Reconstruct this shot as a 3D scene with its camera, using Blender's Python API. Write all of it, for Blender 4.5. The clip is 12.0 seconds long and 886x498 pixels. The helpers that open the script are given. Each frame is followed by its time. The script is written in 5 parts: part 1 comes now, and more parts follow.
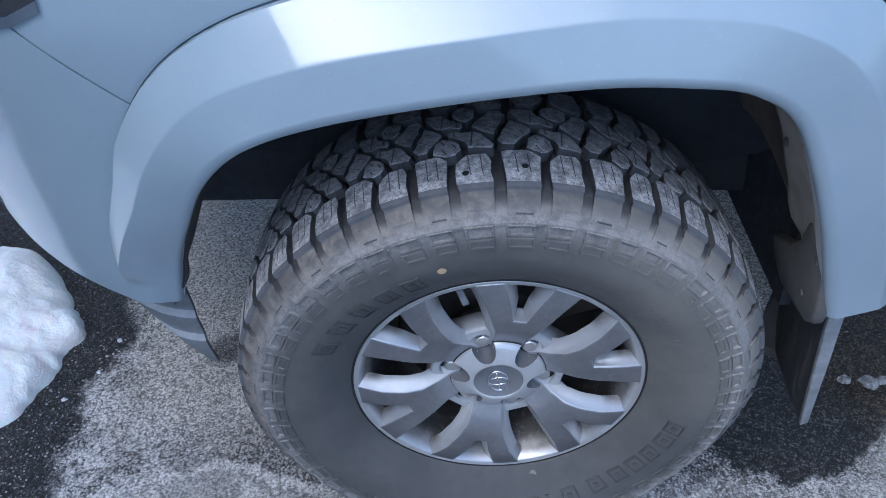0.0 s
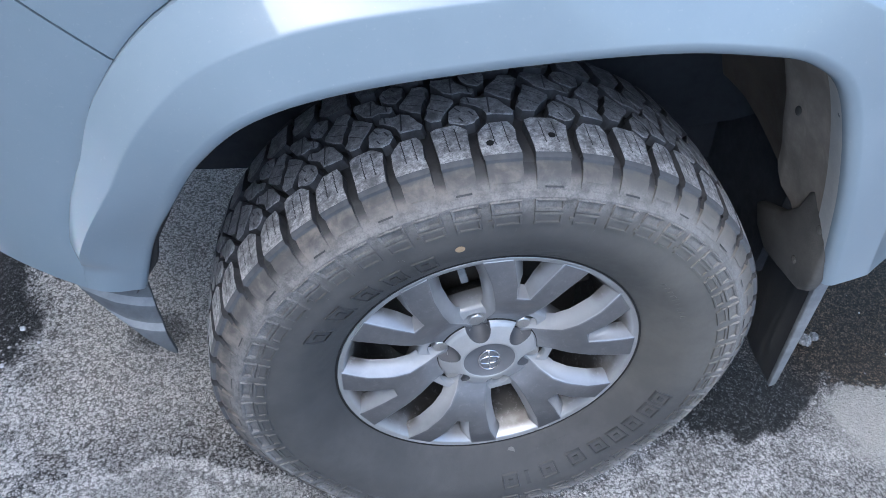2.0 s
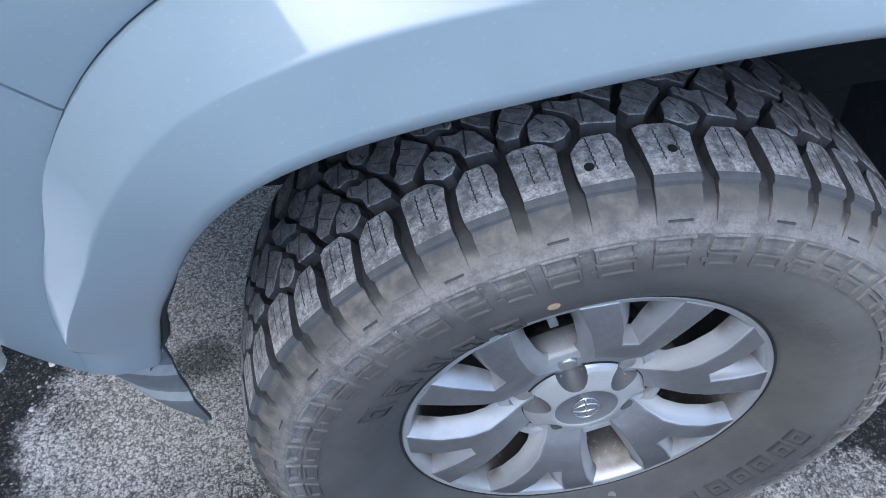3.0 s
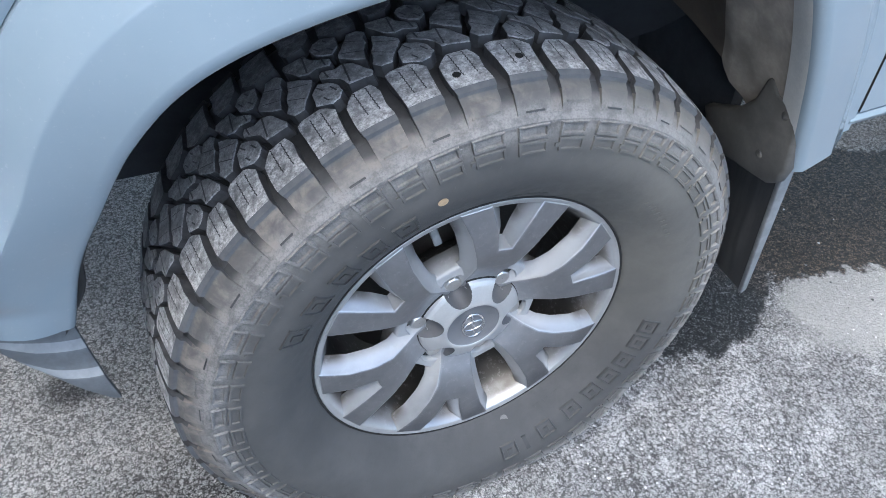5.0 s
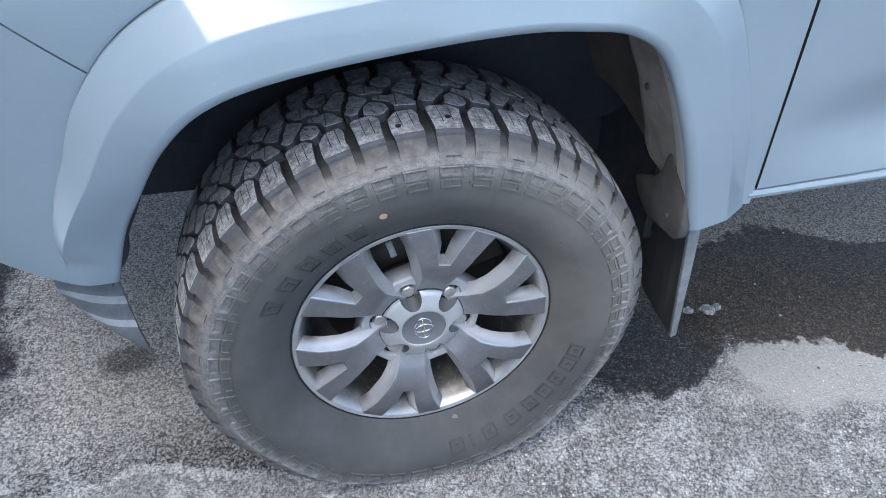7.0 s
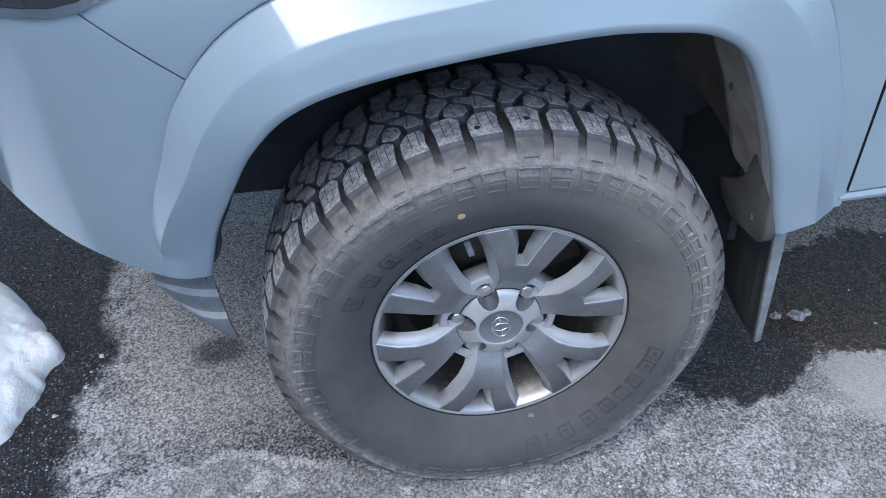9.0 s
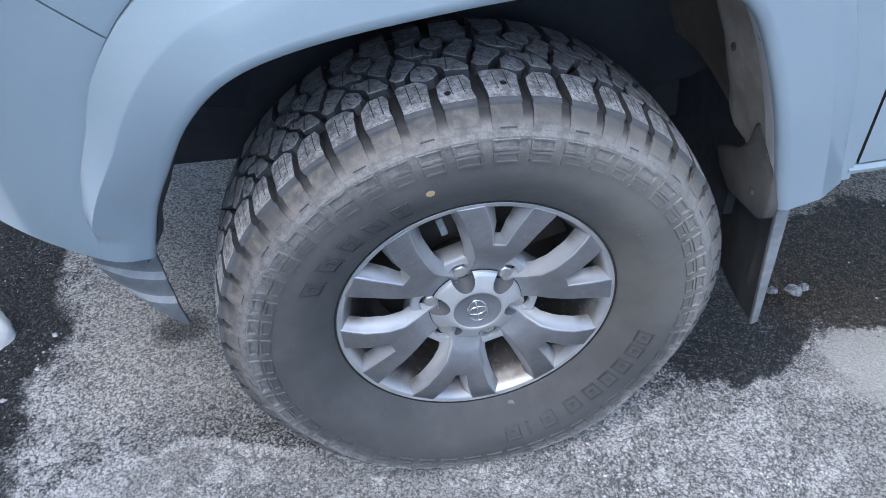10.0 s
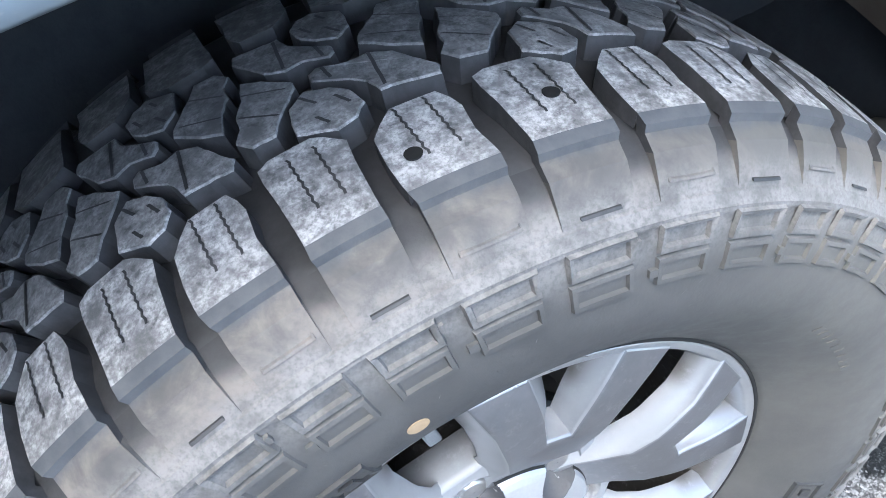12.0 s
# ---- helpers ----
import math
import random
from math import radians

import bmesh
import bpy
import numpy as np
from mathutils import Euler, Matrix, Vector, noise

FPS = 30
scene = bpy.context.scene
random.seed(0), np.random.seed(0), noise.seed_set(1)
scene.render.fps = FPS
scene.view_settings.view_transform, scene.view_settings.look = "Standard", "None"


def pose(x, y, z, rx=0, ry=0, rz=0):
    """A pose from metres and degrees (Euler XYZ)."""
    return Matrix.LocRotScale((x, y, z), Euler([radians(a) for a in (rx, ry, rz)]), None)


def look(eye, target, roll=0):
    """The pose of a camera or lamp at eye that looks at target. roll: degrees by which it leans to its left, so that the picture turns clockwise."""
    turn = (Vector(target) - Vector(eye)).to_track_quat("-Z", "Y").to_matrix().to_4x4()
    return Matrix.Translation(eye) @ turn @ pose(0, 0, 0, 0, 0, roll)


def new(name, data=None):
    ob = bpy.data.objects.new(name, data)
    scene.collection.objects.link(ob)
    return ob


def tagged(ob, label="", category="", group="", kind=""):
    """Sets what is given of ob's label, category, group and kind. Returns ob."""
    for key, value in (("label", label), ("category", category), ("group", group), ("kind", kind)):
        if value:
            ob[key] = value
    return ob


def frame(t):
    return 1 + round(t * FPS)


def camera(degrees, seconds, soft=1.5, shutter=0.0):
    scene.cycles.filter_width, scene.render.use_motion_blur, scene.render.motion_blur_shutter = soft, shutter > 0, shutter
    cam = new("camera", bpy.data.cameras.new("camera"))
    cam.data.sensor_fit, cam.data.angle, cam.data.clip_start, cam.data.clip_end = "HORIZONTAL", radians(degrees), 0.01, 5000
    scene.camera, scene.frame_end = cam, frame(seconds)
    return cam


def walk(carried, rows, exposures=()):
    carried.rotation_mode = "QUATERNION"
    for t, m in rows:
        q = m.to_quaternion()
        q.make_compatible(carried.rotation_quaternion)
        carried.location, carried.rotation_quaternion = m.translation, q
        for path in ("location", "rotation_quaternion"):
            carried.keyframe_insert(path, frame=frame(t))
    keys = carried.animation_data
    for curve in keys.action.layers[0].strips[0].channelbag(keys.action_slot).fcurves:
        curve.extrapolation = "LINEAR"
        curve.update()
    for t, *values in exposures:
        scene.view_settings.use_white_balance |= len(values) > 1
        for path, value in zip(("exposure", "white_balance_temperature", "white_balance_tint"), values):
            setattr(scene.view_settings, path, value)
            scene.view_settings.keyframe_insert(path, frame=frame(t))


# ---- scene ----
cam = camera(59.4, 12.0, soft=0.9)
PATH = [
    (0, (-0.041, -0.767, 1.368), (-0.103, 0.717, 0.029), -4.1),
    (0.5, (-0.135, -0.745, 1.373), (0.022, 0.706, 0.005), -1.5),
    (1, (-0.189, -0.716, 1.358), (0.083, 0.705, -0.023), 1.5),
    (1.5, (-0.197, -0.695, 1.343), (0.11, 0.704, -0.053), 3.8),
    (2, (-0.23, -0.679, 1.327), (0.058, 0.708, -0.085), 4.5),
    (2.5, (-0.252, -0.58, 1.289), (-0.056, 0.776, -0.167), 2.1),
    (3, (-0.217, -0.439, 1.241), (-0.077, 0.859, -0.274), -3.2),
    (3.5, (-0.196, -0.415, 1.21), (0.034, 0.816, -0.35), -4.9),
    (3.7, (-0.206, -0.429, 1.199), (0.09, 0.78, -0.367), -4.2),
    (5.3, (-0.34, -0.634, 1.218), (0.275, 0.668, -0.17), 2.4),
    (5.5, (-0.32, -0.663, 1.215), (0.289, 0.654, -0.161), 3.0),
    (6, (-0.256, -0.79, 1.264), (0.296, 0.587, -0.077), 3.0),
    (6.5, (-0.237, -0.879, 1.309), (0.252, 0.558, 0.007), 2.4),
    (7, (-0.238, -0.928, 1.352), (0.186, 0.559, 0.083), 1.6),
    (7.5, (-0.247, -0.947, 1.366), (0.105, 0.573, 0.115), 0.7),
    (7.7, (-0.252, -0.95, 1.361), (0.078, 0.585, 0.122), 0.2),
    (9.3, (-0.214, -0.941, 1.366), (-0.009, 0.575, 0.078), -2.8),
    (9.5, (-0.198, -0.925, 1.353), (0.01, 0.577, 0.048), -2.7),
    (10, (-0.184, -0.837, 1.312), (0.039, 0.619, -0.042), -2.2),
    (10.5, (-0.199, -0.669, 1.25), (0.051, 0.741, -0.146), -1.8),
    (11, (-0.185, -0.505, 1.187), (0.084, 0.858, -0.252), -1.4),
    (11.5, (-0.124, -0.359, 1.07), (0.208, 1.001, -0.358), -4.0),
    (12, (-0.129, -0.243, 0.992), (0.374, 1.106, -0.397), -6.8),
]
EXPOSURES = [(0.0, 1.42, 5420, 7), (1.0, 1.62, 5700, 6), (2.0, 1.70, 5780, 6), (2.5, 1.71, 5720, 6), (3.0, 1.66, 5720, 5), (5.5, 2.02, 6080, 4), (6.5, 1.9, 6080, 4), (7.5, 1.68, 5900, 5), (9.5, 1.63, 5780, 5), (10.5, 1.98, 5800, 6), (11.0, 2.0, 5850, 6), (11.5, 2.42, 6050, 5), (12.0, 2.60, 6080, 4)]
walk(cam, [(t, look(eye, target, roll)) for t, eye, target, roll in PATH], EXPOSURES)

# ---- light ----
world = bpy.data.worlds.new("sky")
scene.world = world
world.use_nodes = True
wn, wl = world.node_tree.nodes, world.node_tree.links
sky = wn.new("ShaderNodeTexSky")
sky.sky_type = "NISHITA"
sky.sun_disc = False
SUN_UP, SUN_TURN = radians(62), radians(226)
sky.sun_elevation, sky.sun_rotation = SUN_UP, SUN_TURN
sky.air_density, sky.dust_density = 1.0, 3.4
wn["Background"].inputs["Strength"].default_value = 0.15
wl.new(sky.outputs["Color"], wn["Background"].inputs["Color"])
sun = new("sun", bpy.data.lights.new("sun", "SUN"))
sun.data.energy, sun.data.angle, sun.data.color = 0.40, radians(60), (1.0, 0.95, 0.88)
sun.matrix_world = look((0, 0, 0), (-math.sin(SUN_TURN) * math.cos(SUN_UP), -math.cos(SUN_TURN) * math.cos(SUN_UP), -math.sin(SUN_UP)))


# ---- materials ----
class Nodes:
    """A small builder for node materials."""

    def __init__(self, name):
        self.mat = bpy.data.materials.new(name)
        self.mat.use_nodes = True
        self.tree = self.mat.node_tree
        self.bsdf = self.tree.nodes["Principled BSDF"]
        self.where = self.node("ShaderNodeTexCoord").outputs["Object"]
        self.place = self.node("ShaderNodeNewGeometry").outputs["Position"]

    def node(self, kind, **values):
        n = self.tree.nodes.new(kind)
        if "operation" in values:
            n.operation = values["operation"]
        if "interpolation_type" in values:
            n.interpolation_type = values["interpolation_type"]
        if "data_type" in values:
            n.data_type = values["data_type"]
        return n

    def link(self, a, b):
        if hasattr(a, "is_linked"):
            self.tree.links.new(a, b)
        else:
            b.default_value = a
        return self

    def noise(self, scale, detail=6.0, rough=0.6, where=None, distort=0.0):
        n = self.node("ShaderNodeTexNoise")
        n.inputs["Scale"].default_value, n.inputs["Detail"].default_value = scale, detail
        n.inputs["Roughness"].default_value, n.inputs["Distortion"].default_value = rough, distort
        self.link(where or self.where, n.inputs["Vector"])
        return n.outputs["Fac"]

    def cells(self, scale, output="Distance", where=None):
        n = self.node("ShaderNodeTexVoronoi")
        n.inputs["Scale"].default_value = scale
        self.link(where or self.where, n.inputs["Vector"])
        return n.outputs[output]

    def sums(self, op, a, b=0.0, c=0.0):
        n = self.node("ShaderNodeMath", operation=op)
        for value, socket in zip((a, b, c), n.inputs):
            self.link(value, socket)
        return n.outputs[0]

    def span(self, value, a, b, low=0.0, high=1.0):
        """Maps a..b to low..high, held at the ends, with a soft step."""
        n = self.node("ShaderNodeMapRange", interpolation_type="SMOOTHSTEP")
        self.link(value, n.inputs["Value"])
        for key, v in (("From Min", a), ("From Max", b), ("To Min", low), ("To Max", high)):
            n.inputs[key].default_value = v
        return n.outputs["Result"]

    def outline(self, value, start, end, points):
        """A free curve through (place, height) points, with heights from 0 to 1."""
        n = self.node("ShaderNodeValToRGB")
        self.link(self.sums("DIVIDE", self.sums("ADD", value, -start), end - start), n.inputs[0])
        ramp = n.color_ramp
        ramp.interpolation = "LINEAR"
        while len(ramp.elements) < len(points):
            ramp.elements.new(0.5)
        for e, (x, h) in zip(ramp.elements, points):
            e.position = (x - start) / (end - start)
            e.color = (h, h, h, 1)
        return n.outputs[0]

    def mix(self, fac, a, b):
        n = self.node("ShaderNodeMix", data_type="RGBA")
        for value, socket in ((fac, n.inputs[0]), (a, n.inputs[6]), (b, n.inputs[7])):
            if isinstance(value, tuple):
                value = (*value, 1.0)
            self.link(value, socket)
        return n.outputs[2]

    def xyz(self, where):
        n = self.node("ShaderNodeSeparateXYZ")
        self.link(where, n.inputs[0])
        return n.outputs

    def bump(self, height, strength, distance, after=None):
        n = self.node("ShaderNodeBump")
        n.inputs["Strength"].default_value, n.inputs["Distance"].default_value = strength, distance
        self.link(height, n.inputs["Height"])
        if after is not None:
            self.link(after, n.inputs["Normal"])
        return n.outputs["Normal"]

    def set(self, **values):
        for key, value in values.items():
            if isinstance(value, tuple):
                value = (*value, 1.0)
            self.link(value, self.bsdf.inputs[key.replace("_", " ")])
        return self


def plain(name, a, b, scale, rough, metal=0.0, bump=0.0, grain=400.0, coat=0.0):
    """A surface of two tones that mix in patches, with fine grain, uneven gloss and a little relief."""
    m = Nodes(name)
    patch = m.noise(scale, 8)
    fine = m.noise(grain, 3)
    fac = m.sums("MULTIPLY_ADD", fine, 0.35, m.sums("MULTIPLY", patch, 0.8))
    m.set(Base_Color=m.mix(m.span(fac, 0.3, 0.8), a, b), Metallic=metal, Coat_Weight=coat, Coat_Roughness=0.04)
    m.set(Roughness=m.span(patch, 0.25, 0.75, rough * 0.85, min(1.0, rough * 1.2)))
    if bump:
        m.set(Normal=m.bump(fine, 0.5, bump))
    return m.mat


def make_paint():
    m = Nodes("car_paint")
    film = m.noise(5.0, 8, 0.7)
    specks = m.noise(260.0, 3)
    base = m.mix(m.span(film, 0.3, 0.75), (0.200, 0.255, 0.300), (0.220, 0.274, 0.320))
    base = m.mix(m.sums("MULTIPLY", m.span(specks, 0.62, 0.75), 0.10), base, (0.55, 0.56, 0.56))
    m.set(Base_Color=base, Roughness=m.span(film, 0.3, 0.7, 0.30, 0.42), Coat_Weight=1.0, Coat_IOR=1.42, Coat_Roughness=m.span(film, 0.3, 0.7, 0.03, 0.07), Specular_IOR_Level=0.3)
    return m.mat


def make_tyre(name, kind):
    """Rubber; dust lies in rings on the sidewall and on the worn tops of the tread."""
    m = Nodes(name)
    x, y, z = m.xyz(m.where)
    r = m.sums("SQRT", m.sums("ADD", m.sums("MULTIPLY", x, x), m.sums("MULTIPLY", z, z)))
    big, mid, fine = m.noise(9.0, 6, 0.65), m.noise(60.0, 6, 0.65), m.noise(420.0, 4, 0.7)
    rubber = m.mix(m.span(mid, 0.35, 0.7), (0.022, 0.023, 0.025), (0.038, 0.039, 0.042))
    if kind in ("side", "body"):
        film = m.mix(m.span(big, 0.35, 0.7), (0.068, 0.068, 0.068), (0.097, 0.095, 0.093))
        grime = m.sums("MULTIPLY", m.span(r, 0.215, 0.35, 0.55, 0.85), m.span(mid, 0.25, 0.65, 0.72, 1.0))
        base = m.mix(grime, rubber, film)
        olive = m.sums("MULTIPLY", m.span(x, 0.02, 0.24), m.span(z, -0.20, 0.12))
        base = m.mix(m.sums("MULTIPLY", olive, m.span(big, 0.3, 0.7, 0.5, 0.8)), base, (0.140, 0.134, 0.120))
        # pale scuffed ring, and brown dust above it towards the front
        ring = m.sums("MULTIPLY", m.span(r, 0.335, 0.372), m.span(r, 0.377, 0.394, 1.0, 0.0))
        base = m.mix(m.sums("MULTIPLY", ring, m.sums("MULTIPLY", m.span(fine, 0.3, 0.6, 0.35, 0.75), m.span(mid, 0.35, 0.6, 0.35, 1.0))), base, (0.265, 0.257, 0.252))
        smear = m.noise(26.0, 6, 0.6, None, 0.6)
        brown = m.sums("MULTIPLY", m.span(r, 0.372, 0.384), m.span(x, 0.14, -0.10, 0.35, 1.0))
        base = m.mix(m.sums("MULTIPLY", brown, m.sums("MULTIPLY", m.span(smear, 0.42, 0.62, 0.15, 0.85), m.span(mid, 0.32, 0.62, 0.4, 1.0))), base, (0.205, 0.180, 0.160))
        # rubbed clean along the outer edge, with a ragged limit
        ragged = m.sums("MULTIPLY_ADD", m.noise(38.0, 6, 0.7), 0.012, m.sums("ADD", r, -0.006))
        base = m.mix(m.span(ragged, 0.3985, 0.4030, 0.0, 0.9), base, m.mix(m.span(mid, 0.3, 0.7), (0.060, 0.066, 0.076), (0.098, 0.104, 0.114)))
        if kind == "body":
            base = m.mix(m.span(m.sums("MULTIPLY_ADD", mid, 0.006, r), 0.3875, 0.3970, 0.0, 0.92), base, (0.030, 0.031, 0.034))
        m.set(Base_Color=base, Roughness=m.span(mid, 0.3, 0.7, 0.60, 0.8))
        m.set(Normal=m.bump(fine, 0.25, 0.0006, m.bump(mid, 0.2, 0.002)))
    elif kind == "top":
        scuff = m.sums("MULTIPLY", m.span(mid, 0.30, 0.62), m.span(fine, 0.32, 0.62, 0.25, 1.0))
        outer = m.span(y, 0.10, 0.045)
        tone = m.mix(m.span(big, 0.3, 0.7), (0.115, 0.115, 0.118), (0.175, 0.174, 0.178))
        # inner rows are darker: the arch's shade is in the colour
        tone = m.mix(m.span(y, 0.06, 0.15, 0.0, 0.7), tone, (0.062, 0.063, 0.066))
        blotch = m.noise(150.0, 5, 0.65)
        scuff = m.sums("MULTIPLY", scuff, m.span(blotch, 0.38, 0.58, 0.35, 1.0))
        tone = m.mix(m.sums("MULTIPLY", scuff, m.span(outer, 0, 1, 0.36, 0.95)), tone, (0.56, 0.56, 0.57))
        tone = m.mix(m.span(blotch, 0.42, 0.34, 0.0, 0.55), tone, (0.06, 0.06, 0.064))
        m.set(Base_Color=tone, Roughness=0.78)
        m.set(Normal=m.bump(fine, 0.5, 0.0010, m.bump(mid, 0.35, 0.003)))
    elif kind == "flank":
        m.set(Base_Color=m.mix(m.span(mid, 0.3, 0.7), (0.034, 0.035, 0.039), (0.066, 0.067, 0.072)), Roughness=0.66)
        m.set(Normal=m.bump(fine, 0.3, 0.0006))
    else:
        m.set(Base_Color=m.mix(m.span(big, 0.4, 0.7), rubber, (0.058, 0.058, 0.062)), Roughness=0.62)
        m.set(Normal=m.bump(fine, 0.25, 0.0005))
    return m.mat


def make_ground():
    m = Nodes("asphalt")
    x, y, z = m.xyz(m.place)
    p = m.place
    big, mid, fine = m.noise(1.7, 8, 0.62, p), m.noise(11.0, 8, 0.7, p), m.noise(75.0, 9, 0.78, p)
    grain = m.noise(290.0, 9, 0.8, p)
    shift = m.node("ShaderNodeTexNoise")
    shift.inputs["Scale"].default_value, shift.inputs["Detail"].default_value = 140.0, 4.0
    m.link(p, shift.inputs["Vector"])
    warp = m.node("ShaderNodeVectorMath", operation="MULTIPLY_ADD")
    m.link(shift.outputs["Color"], warp.inputs[0])
    warp.inputs[1].default_value = (0.007, 0.007, 0.007)
    m.link(p, warp.inputs[2])
    warp = warp.outputs[0]
    # stones of two sizes; bitumen and painted crevice shade darken the colour between
    stones, small = m.cells(180.0, "Distance", warp), m.cells(430.0, "Distance", warp)
    tint = m.xyz(m.cells(180.0, "Color", warp))[0]
    crevice = m.sums("MAXIMUM", m.span(stones, 0.52, 0.74), m.sums("MULTIPLY", m.span(small, 0.52, 0.74), 0.7))
    tint_small = m.xyz(m.cells(430.0, "Color", warp))[1]
    mix_grain = m.sums("MULTIPLY_ADD", tint, 0.26, m.sums("MULTIPLY_ADD", tint_small, 0.38, m.sums("MULTIPLY_ADD", grain, 0.42, m.sums("MULTIPLY_ADD", fine, 0.14, 0.06))))
    mix_grain = m.sums("MULTIPLY_ADD", crevice, -0.36, mix_grain)
    base = m.mix(m.span(mix_grain, 0.32, 0.90), (0.028, 0.0285, 0.030), (0.54, 0.546, 0.558))
    base = m.mix(m.span(mid, 0.42, 0.68, 0.0, 0.35), base, m.mix(m.span(mix_grain, 0.26, 0.92), (0.07, 0.069, 0.067), (0.62, 0.615, 0.60)))
    patchy = m.noise(4.2, 7, 0.62, p, 0.8)
    base = m.mix(m.span(patchy, 0.40, 0.64, 0.0, 0.6), base, m.mix(m.span(mix_grain, 0.24, 0.96), (0.025, 0.0245, 0.024), (0.40, 0.395, 0.385)))
    # clots of bare bitumen and worn stone a few centimetres wide
    clots, worn = m.noise(26.0, 7, 0.72, p, 0.6), m.noise(15.0, 8, 0.74, p, 0.3)
    base = m.mix(m.span(clots, 0.48, 0.62, 0.0, 0.8), base, m.mix(m.span(mix_grain, 0.30, 0.96), (0.030, 0.0295, 0.030), (0.25, 0.247, 0.245)))
    base = m.mix(m.span(worn, 0.52, 0.64, 0.0, 0.68), base, m.mix(m.span(mix_grain, 0.22, 0.80), (0.15, 0.147, 0.142), (0.66, 0.65, 0.63)))
    wobble = m.sums("MULTIPLY_ADD", mid, 0.16, m.sums("MULTIPLY_ADD", fine, 0.035, -0.10))
    # salt film, thicker on the open side of the wheel
    clump, flake = m.noise(12.0, 8, 0.70, p, 0.5), m.noise(60.0, 8, 0.76, p, 0.3)
    crust = m.sums("MULTIPLY_ADD", clump, 0.60, m.sums("MULTIPLY", flake, 0.40))
    tide = m.sums("MAXIMUM", m.sums("MULTIPLY_ADD", m.sums("ABSOLUTE", m.sums("ADD", x, 0.57)), -0.30, 0.125), 0.05)
    past = m.sums("ADD", m.sums("SUBTRACT", y, tide), m.sums("MULTIPLY_ADD", mid, 0.09, m.sums("MULTIPLY_ADD", fine, 0.03, -0.06)))
    near = m.span(past, 0.012, -0.020)
    band = m.sums("MULTIPLY", m.span(m.sums("ABSOLUTE", past), 0.016, 0.004), m.span(x, -0.25, -0.40))
    near = m.sums("MULTIPLY", near, m.span(m.sums("MULTIPLY_ADD", mid, 0.5, x), 0.15, 0.55, 1.0, 0.62))
    film = m.sums("MULTIPLY", near, m.span(big, 0.30, 0.62, 0.75, 0.95))
    drift = m.span(m.noise(5.2, 6, 0.62, p, 0.9), 0.47, 0.58, 0.06, 1.0)
    base = m.mix(m.sums("MULTIPLY", film, 0.95), base, m.mix(m.span(m.sums("MULTIPLY_ADD", patchy, 0.5, mix_grain), 0.42, 1.15), (0.135, 0.134, 0.133), (0.43, 0.426, 0.42)))
    salt = m.sums("MAXIMUM", m.sums("MULTIPLY", m.sums("ADD", m.sums("MULTIPLY", near, drift), band), m.span(crust, 0.475, 0.545)), m.span(crust, 0.575, 0.63, 0.0, 0.5))
    frost = m.sums("MULTIPLY", m.span(m.sums("MULTIPLY_ADD", mid, 0.3, x), -0.34, -0.58, 0.0, 0.85), m.span(crust, 0.455, 0.545))
    salt = m.sums("MAXIMUM", salt, m.sums("MAXIMUM", frost, m.sums("MULTIPLY", band, 0.9)))
    salt = m.sums("MULTIPLY", salt, m.span(mix_grain, 0.20, 0.62, 0.45, 1.0))
    base = m.mix(m.sums("MULTIPLY", salt, 0.90), base, m.mix(m.span(mix_grain, 0.30, 0.80), (0.42, 0.419, 0.417), (0.74, 0.737, 0.733)))

    def blob(cx, cy, rx, ry):
        a = m.sums("DIVIDE", m.sums("ADD", x, -cx), rx)
        b = m.sums("DIVIDE", m.sums("ADD", y, -cy), ry)
        return m.sums("SQRT", m.sums("ADD", m.sums("MULTIPLY", a, a), m.sums("MULTIPLY", b, b)))

    # meltwater behind the wheel, and along the snow
    ragged = m.sums("MULTIPLY_ADD", mid, 1.1, m.sums("MULTIPLY_ADD", fine, 0.25, -0.68))
    jag = m.sums("MULTIPLY_ADD", m.noise(22.0, 7, 0.68, p), 0.13, -0.065)
    front = m.outline(m.sums("ADD", x, m.sums("MULTIPLY", jag, 0.6)), 0.3, 2.3, ((0.30, 0.14), (0.43, 0.10), (0.56, 0.03), (0.69, 0.06), (0.80, 0.165), (0.88, 0.125), (1.03, 0.105), (1.14, 0.02), (1.5, 0.0), (2.3, 0.05)))
    rear = m.outline(x, 0.3, 2.3, ((0.30, 0.42), (0.75, 0.47), (0.93, 0.51), (1.11, 0.565), (1.28, 0.46), (1.38, 0.40), (1.7, 0.42), (2.3, 0.30)))
    inside = m.sums("MINIMUM", m.sums("SUBTRACT", y, front), m.sums("MINIMUM", m.sums("SUBTRACT", rear, y), m.sums("ADD", x, -0.30)))
    wet = m.span(m.sums("ADD", inside, jag), -0.009, 0.011)
    edge = m.sums("SUBTRACT", m.sums("ADD", x, 0.905), m.span(m.sums("ABSOLUTE", m.sums("ADD", y, -0.48)), 0.13, 0.0, 0.0, 0.05))
    edge = m.sums("ADD", edge, m.sums("MULTIPLY", ragged, 0.14))
    strip = m.span(edge, 0.025, -0.015)
    dirt = m.sums('MULTIPLY', m.span(m.sums('ADD', y, wobble), 0.34, 0.50), m.span(m.sums('ADD', x, wobble), 0.38, 0.60))
    base = m.mix(m.sums('MULTIPLY', dirt, 0.9), base, m.mix(m.span(mix_grain, 0.30, 0.88), (0.17, 0.146, 0.118), (0.66, 0.585, 0.50)))
